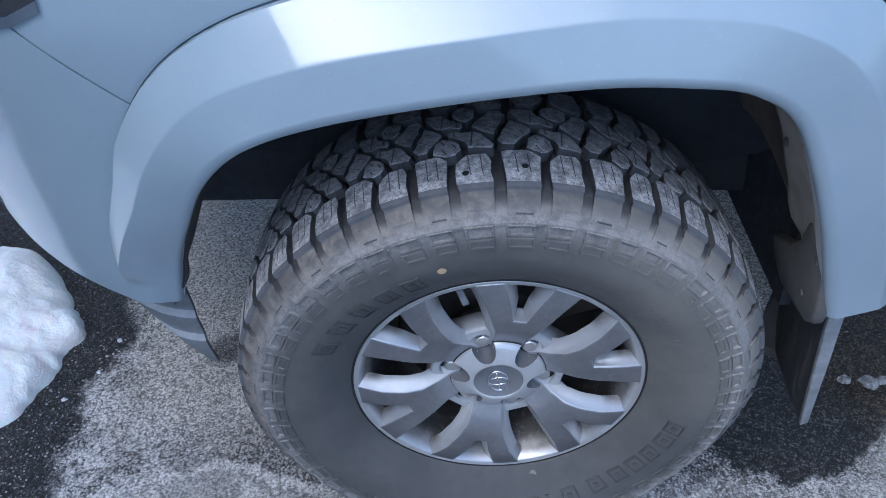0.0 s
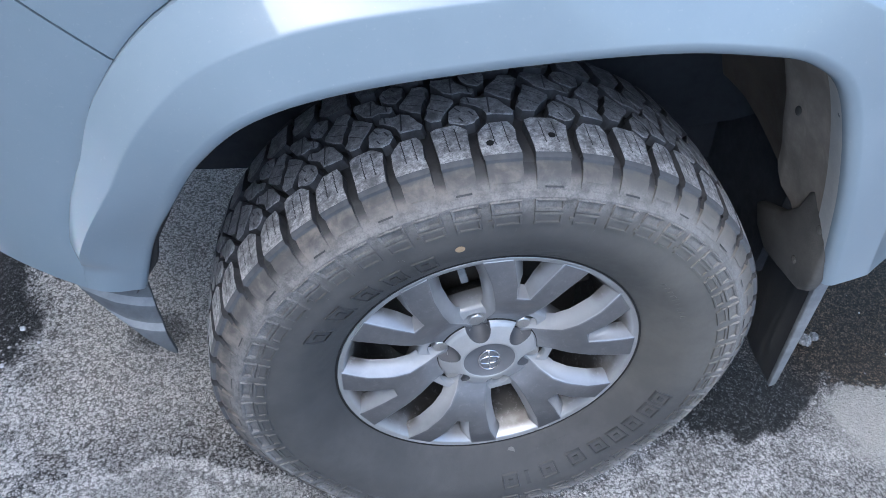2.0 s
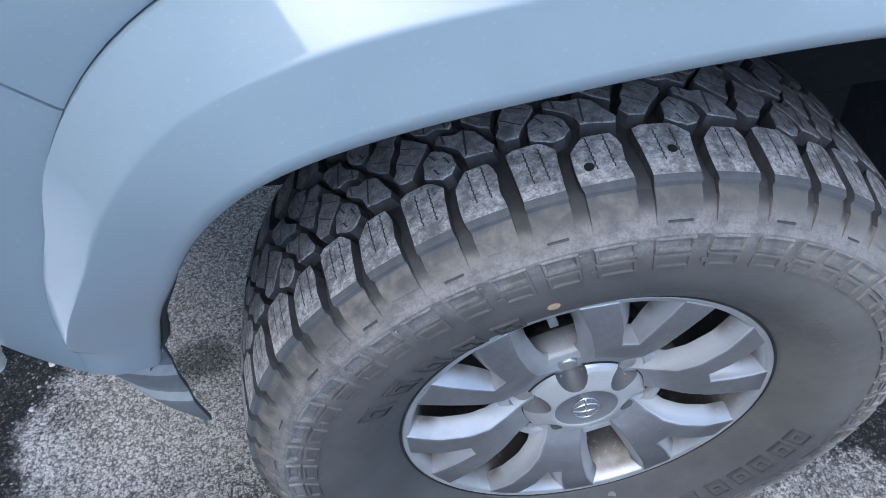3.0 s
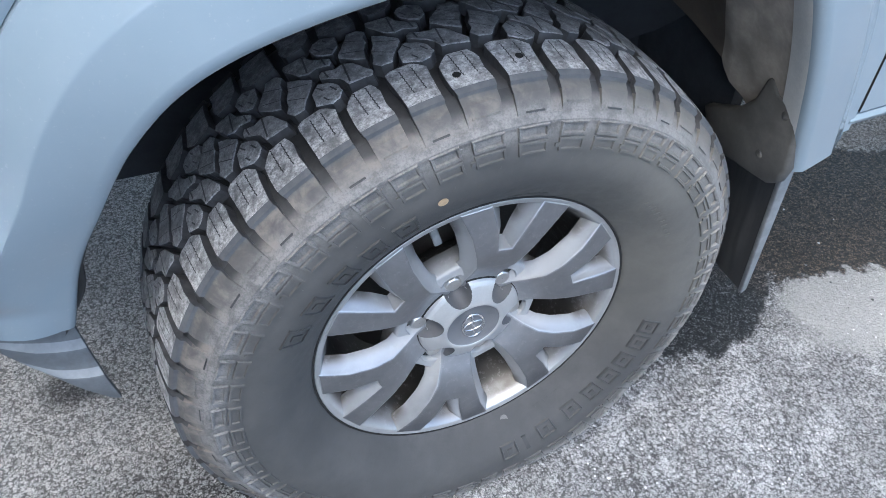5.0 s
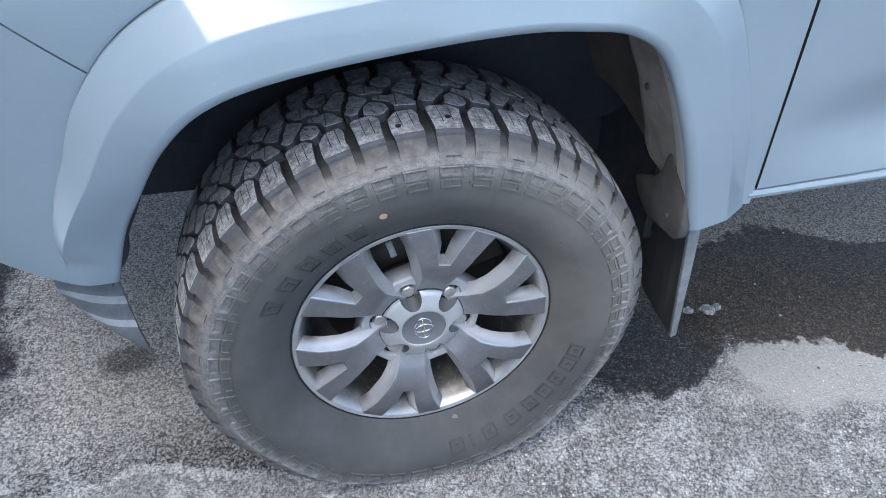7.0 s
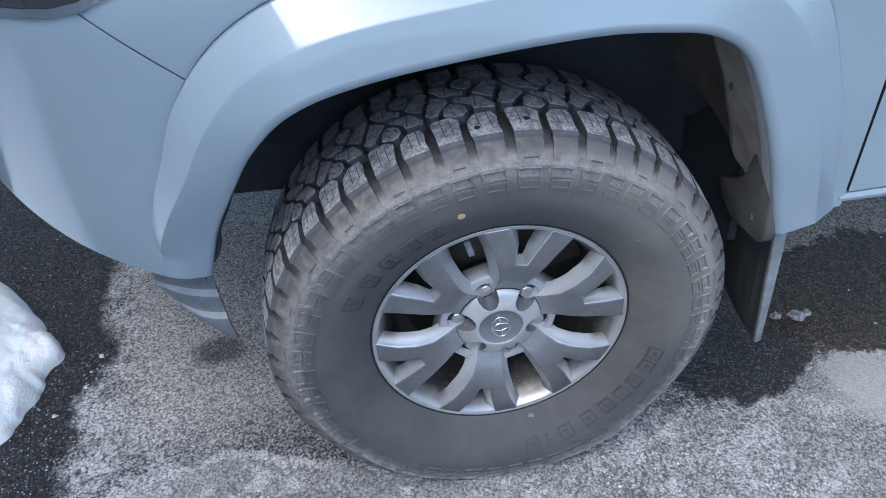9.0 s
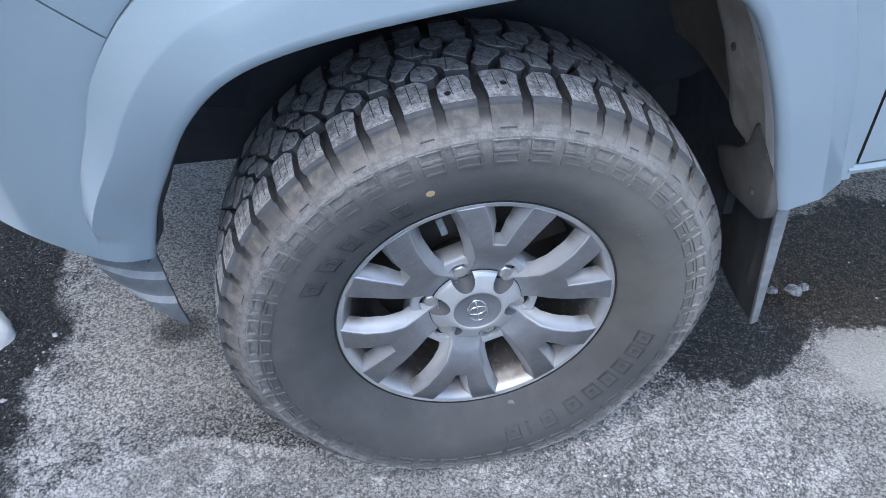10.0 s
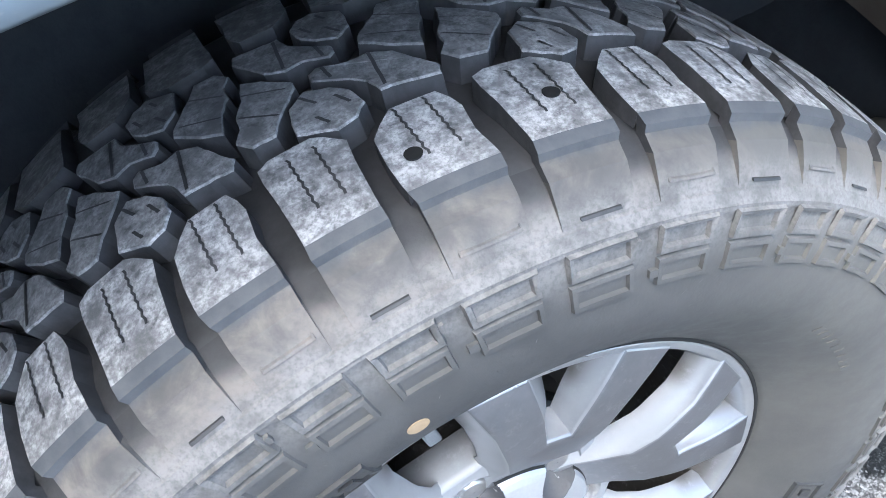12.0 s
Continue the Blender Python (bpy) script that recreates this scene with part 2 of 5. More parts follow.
    # warm dust under the bumper, paler so that missing light is in its colour
    dust = m.sums('MULTIPLY', m.span(m.sums('ADD', y, wobble), 0.10, 0.30), m.sums('MULTIPLY', m.span(m.sums('ADD', x, wobble), -0.20, -0.36), m.span(m.sums('ADD', x, wobble), -0.92, -0.70)))
    base = m.mix(m.sums('MULTIPLY', dust, 0.9), base, m.mix(m.span(mix_grain, 0.24, 0.92), (0.20, 0.190, 0.178), (0.80, 0.775, 0.74)))
    # dried mud that the meltwater left, smooth and pale
    mud = m.span(m.sums("ADD", blob(0.98, 0.05, 0.27, 0.16), m.sums("MULTIPLY", ragged, 0.9)), 1.05, 0.70)
    silt = m.mix(m.span(mix_grain, 0.40, 0.80), (0.39, 0.385, 0.367), (0.47, 0.464, 0.442))
    base = m.mix(m.sums("MULTIPLY", mud, 0.92), base, silt)
    spot = m.span(m.sums("ADD", blob(-0.595, 0.432, 0.07, 0.055), ragged), 1.2, 0.5, 0.0, 0.75)
    dark = m.sums("MAXIMUM", m.sums("MAXIMUM", wet, strip), spot)
    wet_stone = m.mix(m.span(mix_grain, 0.58, 1.0), (0.004, 0.0042, 0.0046), (0.21, 0.210, 0.212))
    wet_brown = m.mix(m.span(mix_grain, 0.50, 0.96), (0.007, 0.0052, 0.0035), (0.21, 0.148, 0.093))
    wet_stone = m.mix(m.span(m.sums("ADD", m.sums("MULTIPLY_ADD", y, 0.8, x), wobble), 0.78, 1.02), wet_stone, wet_brown)
    base = m.mix(m.sums("MULTIPLY", dark, 0.97), base, wet_stone)
    # unseen lot beyond: wet and salt patches added to reflect in the paint
    lot = m.noise(0.85, 5, 0.55, p, 0.4)
    away = m.span(m.sums("ADD", y, wobble), -0.45, -0.75)
    base = m.mix(m.sums("MULTIPLY", away, m.span(lot, 0.48, 0.40, 0.0, 0.75)), base, wet_stone)
    base = m.mix(m.sums("MULTIPLY", away, m.span(m.sums("MULTIPLY_ADD", crust, 0.25, lot), 0.63, 0.72, 0.0, 0.6)), base, m.mix(m.span(mix_grain, 0.2, 0.8), (0.40, 0.40, 0.40), (0.74, 0.74, 0.74)))
    # loose white grit, in drifts
    grit_tint = m.xyz(m.cells(115.0, "Color", warp))[2]
    grit = m.sums("MULTIPLY", m.span(m.cells(115.0, "Distance", warp), 0.36, 0.24), m.span(m.sums("ADD", grit_tint, m.sums("MULTIPLY", worn, 0.9)), 1.16, 1.21))
    grit = m.sums("MULTIPLY", grit, m.span(wet, 1.0, 0.2))
    base = m.mix(m.sums("MULTIPLY", grit, 0.6), base, (0.70, 0.70, 0.69))
    m.set(Base_Color=base, Roughness=m.span(dark, 0, 1, 0.9, 0.45), Specular_IOR_Level=0.3)
    relief = m.sums("ADD", m.sums("MULTIPLY", crevice, -1.1), m.sums("MULTIPLY_ADD", grain, 1.0, m.sums("MULTIPLY_ADD", tint, 0.5, fine)))
    m.set(Normal=m.bump(relief, 0.75, 0.005))
    return m.mat


def make_snow():
    m = Nodes("snow")
    grains, lumps = m.noise(160.0, 5, 0.7), m.noise(14.0, 6, 0.6)
    dirt = m.sums("MULTIPLY", m.span(m.xyz(m.place)[2], 0.07, 0.0), m.span(lumps, 0.4, 0.7))
    m.set(Base_Color=m.mix(m.sums("MULTIPLY", dirt, 0.6), (0.78, 0.80, 0.82), (0.38, 0.36, 0.34)), Roughness=0.7, Subsurface_Weight=0.3, Subsurface_Scale=0.03)
    m.set(Normal=m.bump(grains, 0.5, 0.004, m.bump(m.noise(45.0, 6, 0.7), 0.6, 0.012)))
    return m.mat


def make_dusty(name, clean, dust, cover):
    m = Nodes(name)
    big, mid, fine = m.noise(7.0, 8, 0.65), m.noise(45.0, 6, 0.7), m.noise(350.0, 3)
    fac = m.sums("MULTIPLY", m.span(big, 0.3, 0.65, 0.25, 1.0), m.span(mid, 0.3, 0.7, 0.45, 1.0))
    m.set(Base_Color=m.mix(m.sums("MULTIPLY", fac, cover), clean, dust), Roughness=m.span(mid, 0.3, 0.7, 0.55, 0.85))
    m.set(Normal=m.bump(fine, 0.3, 0.0008, m.bump(mid, 0.2, 0.004)))
    return m.mat


def make_alloy(name, low, high, metal):
    """Silver wheel lacquer, scuffed in front, brown with brake dust deeper in. Depth shade is in the colour."""
    m = Nodes(name)
    film, fine = m.noise(14.0, 7, 0.65), m.noise(500.0, 3)
    streak = m.noise(90.0, 8, 0.75)
    x, y, z = m.xyz(m.where)
    base = m.mix(m.span(film, 0.3, 0.7), low, high)
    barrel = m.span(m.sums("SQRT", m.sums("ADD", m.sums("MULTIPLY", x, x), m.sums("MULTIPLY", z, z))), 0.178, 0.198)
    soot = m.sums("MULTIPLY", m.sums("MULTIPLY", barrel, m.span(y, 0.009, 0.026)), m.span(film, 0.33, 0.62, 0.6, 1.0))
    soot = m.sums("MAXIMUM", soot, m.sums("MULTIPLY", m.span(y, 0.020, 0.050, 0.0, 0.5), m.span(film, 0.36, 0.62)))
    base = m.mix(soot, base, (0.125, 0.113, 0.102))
    # shade inside the wheel, put into the colour as near black
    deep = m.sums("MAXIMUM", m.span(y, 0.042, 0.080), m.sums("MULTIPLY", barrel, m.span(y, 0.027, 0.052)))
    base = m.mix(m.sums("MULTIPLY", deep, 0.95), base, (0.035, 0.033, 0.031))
    base = m.mix(m.span(streak, 0.52, 0.70, 0.0, 0.22), base, (0.50, 0.50, 0.52))
    rough = m.sums("MAXIMUM", m.span(film, 0.3, 0.7, 0.25, 0.34), m.span(y, 0.008, 0.03, 0.28, 0.62))
    m.set(Base_Color=base, Metallic=m.span(y, 0.012, 0.040, metal, 0.2), Roughness=rough, Coat_Weight=0.15, Coat_Roughness=0.2)
    m.set(Normal=m.bump(fine, 0.15, 0.0004))
    return m.mat


def make_streaked(name, clean, dust):
    """Black plastic with dried dirty water running down it."""
    m = Nodes(name)
    x, y, z = m.xyz(m.where)
    flat = m.node("ShaderNodeCombineXYZ")
    m.link(m.sums("MULTIPLY", y, 1.0), flat.inputs[0])
    m.link(m.sums("MULTIPLY", z, 0.07), flat.inputs[1])
    runs = m.noise(60.0, 6, 0.62, flat.outputs[0], 0.25)
    patch, fine = m.noise(16.0, 7, 0.65), m.noise(350.0, 3)
    fac = m.sums("MULTIPLY", m.span(runs, 0.42, 0.70), m.span(patch, 0.3, 0.65, 0.25, 1.0))
    fac = m.sums("MAXIMUM", fac, m.span(patch, 0.56, 0.72, 0.0, 0.55))
    m.set(Base_Color=m.mix(fac, clean, dust), Roughness=m.span(fac, 0.0, 1.0, 0.45, 0.8))
    m.set(Normal=m.bump(fine, 0.3, 0.0006))
    return m.mat


def make_grit():
    m = Nodes("gravel_stone")
    island = m.node("ShaderNodeNewGeometry").outputs["Random Per Island"]
    base = m.mix(m.span(island, 0.15, 0.95), (0.07, 0.069, 0.067), (0.60, 0.59, 0.58))
    m.set(Base_Color=m.mix(m.span(m.noise(420.0, 4), 0.35, 0.7, 0.0, 0.4), base, (0.12, 0.12, 0.12)), Roughness=0.8)
    return m.mat


PAINT = make_paint()
DUSTY_PAINT = plain("dusty_paint", (0.44, 0.45, 0.445), (0.58, 0.58, 0.56), 25.0, 0.6, bump=0.0003)
RUBBER, TREAD, SIDE = make_tyre("groove_rubber", "deep"), make_tyre("worn_shaded_tread", "top"), make_tyre("dusty_sidewall", "side")
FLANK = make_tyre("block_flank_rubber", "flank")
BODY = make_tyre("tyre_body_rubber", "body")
GROUND, SNOW = make_ground(), make_snow()
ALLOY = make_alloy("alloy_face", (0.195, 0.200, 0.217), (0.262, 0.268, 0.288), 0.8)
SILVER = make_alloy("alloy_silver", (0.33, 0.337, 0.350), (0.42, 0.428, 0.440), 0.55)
BLACK = plain("black_plastic", (0.012, 0.012, 0.013), (0.022, 0.022, 0.023), 8.0, 0.6, bump=0.0006)
DARK = plain("under_metal", (0.008, 0.008, 0.008), (0.018, 0.017, 0.016), 6.0, 0.8, bump=0.001)
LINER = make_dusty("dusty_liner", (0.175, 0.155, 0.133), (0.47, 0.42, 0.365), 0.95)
LINER_DEEP = make_dusty("shaded_liner", (0.065, 0.054, 0.045), (0.180, 0.148, 0.120), 0.9)
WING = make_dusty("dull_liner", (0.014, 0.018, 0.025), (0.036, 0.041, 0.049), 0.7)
BRACKET = make_dusty("black_bracket_plastic", (0.032, 0.0315, 0.031), (0.145, 0.140, 0.132), 0.8)
MARK = plain("worn_mark_rubber", (0.030, 0.031, 0.032), (0.055, 0.055, 0.057), 60.0, 0.55, bump=0.0004)
FLAP = make_streaked("mud_flap_plastic", (0.030, 0.0305, 0.032), (0.082, 0.082, 0.081))
FLAP_EDGE = make_dusty("scuffed_edge", (0.07, 0.076, 0.083), (0.27, 0.285, 0.30), 0.9)
LEDGE = make_dusty("lit_ledge", (0.15, 0.163, 0.178), (0.30, 0.32, 0.34), 0.9)
SPAT = make_dusty("grey_plastic", (0.050, 0.056, 0.063), (0.26, 0.28, 0.30), 0.5)
CHROME = plain("chrome", (0.62, 0.63, 0.65), (0.70, 0.71, 0.73), 20.0, 0.16, metal=1.0)
STEEL = plain("nut_steel", (0.50, 0.495, 0.49), (0.60, 0.595, 0.59), 60.0, 0.34, metal=0.9)
CAP_SILVER = plain("cap_silver", (0.45, 0.46, 0.475), (0.53, 0.54, 0.55), 30.0, 0.36, metal=0.6)
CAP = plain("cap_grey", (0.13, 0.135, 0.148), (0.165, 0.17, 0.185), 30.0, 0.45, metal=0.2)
HOLLOW = plain("hollow_shade_grey", (0.085, 0.088, 0.096), (0.115, 0.118, 0.128), 30.0, 0.5, metal=0.15)
IRON = plain("iron_and_pocket_shade", (0.035, 0.033, 0.032), (0.075, 0.068, 0.06), 25.0, 0.55, metal=0.5)
GAP = plain("gap_shade", (0.008, 0.008, 0.008), (0.012, 0.012, 0.012), 9.0, 0.8)
DOT = plain("yellow_mark", (0.32, 0.225, 0.135), (0.42, 0.31, 0.20), 300.0, 0.7)
DOT_GREY = plain("grey_mark", (0.11, 0.11, 0.11), (0.16, 0.16, 0.15), 300.0, 0.7)
LENS = plain("headlight_dark", (0.02, 0.02, 0.022), (0.03, 0.03, 0.033), 5.0, 0.1, coat=1.0)
STONE = make_grit()
SALT = plain("salt_crumb", (0.60, 0.60, 0.60), (0.78, 0.78, 0.77), 300.0, 0.8, bump=0.0004)
SLUSH = plain("grey_ice", (0.07, 0.072, 0.075), (0.30, 0.305, 0.31), 90.0, 0.25, bump=0.003)
ICE = plain("ice_lump", (0.36, 0.38, 0.40), (0.62, 0.64, 0.67), 60.0, 0.4, bump=0.002)


# ---- building helpers ----
def mesh_of(name, verts, faces, mats, slots=None, smooth=False):
    me = bpy.data.meshes.new(name)
    me.from_pydata([tuple(v) for v in verts], [], faces)
    for mt in mats:
        me.materials.append(mt)
    if slots is not None:
        me.polygons.foreach_set("material_index", slots)
    me.polygons.foreach_set("use_smooth", [smooth] * len(me.polygons))
    me.update()
    return me


def part(name, me, parent, label=""):
    ob = new(name, me)
    ob.parent = parent
    if label:
        ob["label"] = label
    return ob


def grid_faces(rows, cols, close=False, base=0):
    out = []
    for i in range(rows - 1):
        for j in range(cols if close else cols - 1):
            k = (j + 1) % cols
            out.append((base + i * cols + j, base + i * cols + k, base + (i + 1) * cols + k, base + (i + 1) * cols + j))
    return out


def fix(me):
    bm = bmesh.new()
    bm.from_mesh(me)
    bmesh.ops.recalc_face_normals(bm, faces=bm.faces)
    bm.to_mesh(me)
    bm.free()
    return me


def prism(poly, base, top):
    """Faces of a solid with n-sided ends, for vertices base ring then top ring."""
    n = len(poly)
    faces = [tuple(range(n - 1, -1, -1)), tuple(range(n, 2 * n))]
    faces += [(i, (i + 1) % n, n + (i + 1) % n, n + i) for i in range(n)]
    return [*base, *top], faces


def bevelled(me, width, segments=2, angle=40):
    bm = bmesh.new()
    bm.from_mesh(me)
    bmesh.ops.recalc_face_normals(bm, faces=bm.faces)
    sharp = [e for e in bm.edges if len(e.link_faces) == 2 and e.calc_face_angle() > radians(angle)]
    bmesh.ops.bevel(bm, geom=sharp, offset=width, segments=segments, profile=0.5, affect="EDGES", clamp_overlap=True)
    for f in bm.faces:
        f.smooth = True
    bm.to_mesh(me)
    bm.free()
    return me


def box_mesh(name, size, mt, bevel=0.0):
    a, b, c = (v / 2 for v in size)
    verts = [(x, y, z) for z in (-c, c) for x, y in ((-a, -b), (a, -b), (a, b), (-a, b))]
    v, f = prism(verts[:4], verts[:4], verts[4:])
    me = mesh_of(name, v, f, [mt])
    return bevelled(me, bevel) if bevel else me


def spline(points, n):
    """n+1 evenly spaced places on a smooth curve through the points."""
    p = np.array(points, float)
    p = np.vstack([2 * p[0] - p[1], p, 2 * p[-1] - p[-2]])
    dense = []
    for i in range(1, len(p) - 2):
        for t in np.linspace(0, 1, 40, endpoint=False):
            a, b, c, d = p[i - 1 : i + 3]
            dense.append(0.5 * (2 * b + (c - a) * t + (2 * a - 5 * b + 4 * c - d) * t**2 + (3 * b - 3 * c + d - a) * t**3))
    dense = np.array(dense + [p[-2]])
    far = np.r_[0, np.cumsum(np.linalg.norm(np.diff(dense, axis=0), axis=1))]
    at = np.linspace(0, far[-1], n + 1)
    return np.stack([np.interp(at, far, dense[:, k]) for k in range(dense.shape[1])], 1)


def lerp(s, *pairs):
    return float(np.interp(s, [a for a, _ in pairs], [b for _, b in pairs]))


# ---- ground and snow ----
def build_ground():
    ticks = np.unique(np.r_[-400, -120, -40, -15, -6, np.linspace(-2.5, 2.5, 61), 6, 15, 40, 120, 400])
    verts = [(x, y, 0.0) for y in ticks for x in ticks]
    verts = [(x, y, 0.006 * noise.noise((x * 1.3, y * 1.3, 0)) * (abs(x) < 3 and abs(y) < 3)) for x, y, _ in verts]
    me = mesh_of("ground", verts, grid_faces(len(ticks), len(ticks)), [GROUND], smooth=True)
    tagged(new("ground", me), "grey asphalt parking lot with salt stains and wet patches", "ground", kind="structure")


def build_snow():
    """A heap over a fine net of places, uneven at two scales, with a crumbling edge."""
    def height(x, y):
        # the unseen far part is stretched out to reflect in the paint
        wide = 0.41 + 0.5 * max(0.0, (-2.08 - x) / 1.1)
        rad = (abs((x + 2.08) / 1.08) ** 2.8 + abs((y - 0.44) / wide) ** 2.8) ** (1 / 2.8)
        rad += 0.035 * noise.noise((x * 3, y * 3, 3)) + 0.03 * noise.noise((x * 9, y * 9, 1)) + 0.006 * noise.noise((x * 34, y * 34, 6))
        h = 0.27 * max(0.0, 1 - rad ** 2.2) ** 0.5 if rad < 1 else -0.02
        if h > 0:
            h += 0.026 * noise.noise((x * 8, y * 8, 0)) + 0.011 * noise.noise((x * 24, y * 24, 4)) + 0.004 * noise.noise((x * 60, y * 60, 9))
        return h
    xs = np.r_[np.linspace(-3.25, -1.6, 60), np.linspace(-1.59, -0.86, 150)]
    ys = np.linspace(-0.30, 1.20, 190)
    verts = [(x, y, max(-0.02, height(x, y))) for y in ys for x in xs]
    n = len(xs)
    faces = [f for f in grid_faces(len(ys), n) if max(verts[q][2] for q in f) > -0.015]
    me = mesh_of("snow_mound", verts, faces, [SNOW], smooth=True)
    bm = bmesh.new()
    bm.from_mesh(me)
    bmesh.ops.delete(bm, geom=[v for v in bm.verts if not v.link_faces], context="VERTS")
    bm.to_mesh(me)
    bm.free()
    tagged(new("snow_mound", fix(me)), "lump of white packed snow lying on wet asphalt", "snow")


def lump_mesh(name, size, mt, seed, flat=0.7):
    bm = bmesh.new()
    bmesh.ops.create_icosphere(bm, subdivisions=2, radius=size)
    for v in bm.verts:
        v.co *= 1 + 0.45 * noise.noise(v.co / size * 1.3 + Vector((seed, 0, 0)))
        v.co.z *= flat
    me = bpy.data.meshes.new(name)
    bm.to_mesh(me)
    bm.free()
    me.materials.append(mt)
    return me


# ---- walls added round the lot, out of view ----
def build_surroundings():
    wall_mat = plain("house_wall", (0.27, 0.265, 0.26), (0.33, 0.325, 0.32), 1.5, 0.8, bump=0.002, grain=60.0)
    far_mat = plain("backdrop_grey", (0.28, 0.28, 0.28), (0.38, 0.375, 0.37), 0.4, 0.9, bump=0.01, grain=8.0)
    # unseen; the wide first piece is raised to shade bumper and snow
    for y0, y1, high in ((-0.45, 9.0, 6.35), (-1.10, -0.45, 6.35), (-4.05, -1.22, 6.35)):
        a = [(-3.4, y0, -0.2), (-3.4, y1, -0.2), (-3.7, y1, -0.2), (-3.7, y0, -0.2)]
        me = mesh_of("wall_front", *prism(a, a, [(x, y, high) for x, y, _ in a]), [wall_mat])
        tagged(new("wall_front", fix(me)), "plain house wall in front of the car", "wall", kind="structure")
    # added ring, open towards +x, that blocks low sky and its reflections
    n = 72
    verts = []
    for j in range(n):
        t = 2 * math.pi * j / n
        for z in (-0.5, 3.6 + 2.0 * noise.noise((3 * math.cos(t), 3 * math.sin(t), 7)) + 1.2 * noise.noise((11 * math.cos(t), 11 * math.sin(t), 2))):
            for r in (22.0, 23.0):
                verts.append((r * math.cos(t), r * math.sin(t), z))
    faces = []
    for j in range(n):
        if not 8 <= j < 62:
            continue
        a, b = 4 * j, 4 * ((j + 1) % n)
        faces += [(a, b, b + 2, a + 2), (a + 2, b + 2, b + 3, a + 3), (a + 1, a + 3, b + 3, b + 1)]
    tagged(new("backdrop", fix(mesh_of("backdrop", verts, faces, [far_mat]))), "unseen ring wall added to block the low sky", "backdrop", kind="structure")


# ---- the car ----
car = tagged(new("car"), "light grey-blue off-road car with a dusty front wheel, parked on asphalt", "car")

WZ = 0.372
ARCH = [(-0.473, 0.556, 0.040), (-0.442, 0.655, 0.018), (-0.404, 0.735, -0.010), (-0.357, 0.818, -0.036), (-0.295, 0.876, -0.050),
        (-0.200, 0.907, -0.052), (-0.050, 0.929, -0.054), (0.100, 0.943, -0.060), (0.200, 0.938, -0.060), (0.275, 0.921, -0.055),
        (0.336, 0.870, -0.050), (0.397, 0.734, -0.048), (0.452, 0.565, -0.034)]
STATIONS = 120
arch = spline(ARCH, STATIONS)
tangent = np.gradient(arch[:, [0, 2 - 1]], axis=0)
tangent /= np.linalg.norm(tangent, axis=1)[:, None]
outward = np.stack([-tangent[:, 1], tangent[:, 0]], 1)


def side_y(x, z):
    """The depth of the car's plain side, which wraps round at the front and leans in above."""
    y = 0.016
    if x < -0.40:
        y += 2.15 * (-0.40 - x) ** 2.5
    if x < -0.47 and z < 0.64:
        y += 1.1 * min(1.0, (-0.47 - x) / 0.12) * (0.64 - z) ** 2
    if z > 0.96:
        y += 1.5 * (z - 0.96) ** 2
    return y


def settle(x, z):
    """Lets the lower rear corner of fender and flare end level with the sill."""
    line = 0.565 + 0.325 * (max(x, 0.452) - 0.452)
    near = min(1.0, max(0.0, 1 - (z - line) / 0.15)) * min(1.0, max(0.0, (x - 0.40) / 0.04))
    near *= near * (3 - 2 * near)
    return x + 0.0065 * near * min(1.0, max(0.0, (0.56 - x) / 0.10)), z - (line - 0.545) * near


def flare_width(i):
    s = i / STATIONS
    one = lerp(s, (0, 0.066), (0.06, 0.074), (0.16, 0.063), (0.35, 0.066), (0.55, 0.064), (0.68, 0.067), (0.78, 0.082), (1, 0.082))
    two = one + lerp(s, (0, 0.003), (0.036, 0.003), (0.042, 0.006), (0.054, 0.012), (0.11, 0.027), (0.2, 0.042), (0.32, 0.050), (0.4, 0.051), (0.7, 0.057), (1, 0.054))
    proud = lerp(s, (0, 0.0), (0.034, 0.0003), (0.043, 0.011), (0.06, 0.021), (0.11, 0.032), (0.25, 0.049), (0.5, 0.059), (0.75, 0.055), (1, 0.036))
    return one, two, proud


def flare_outer(i):
    one, two, _ = flare_width(i)
    x, z = arch[i, :2] + outward[i] * two
    return x, z


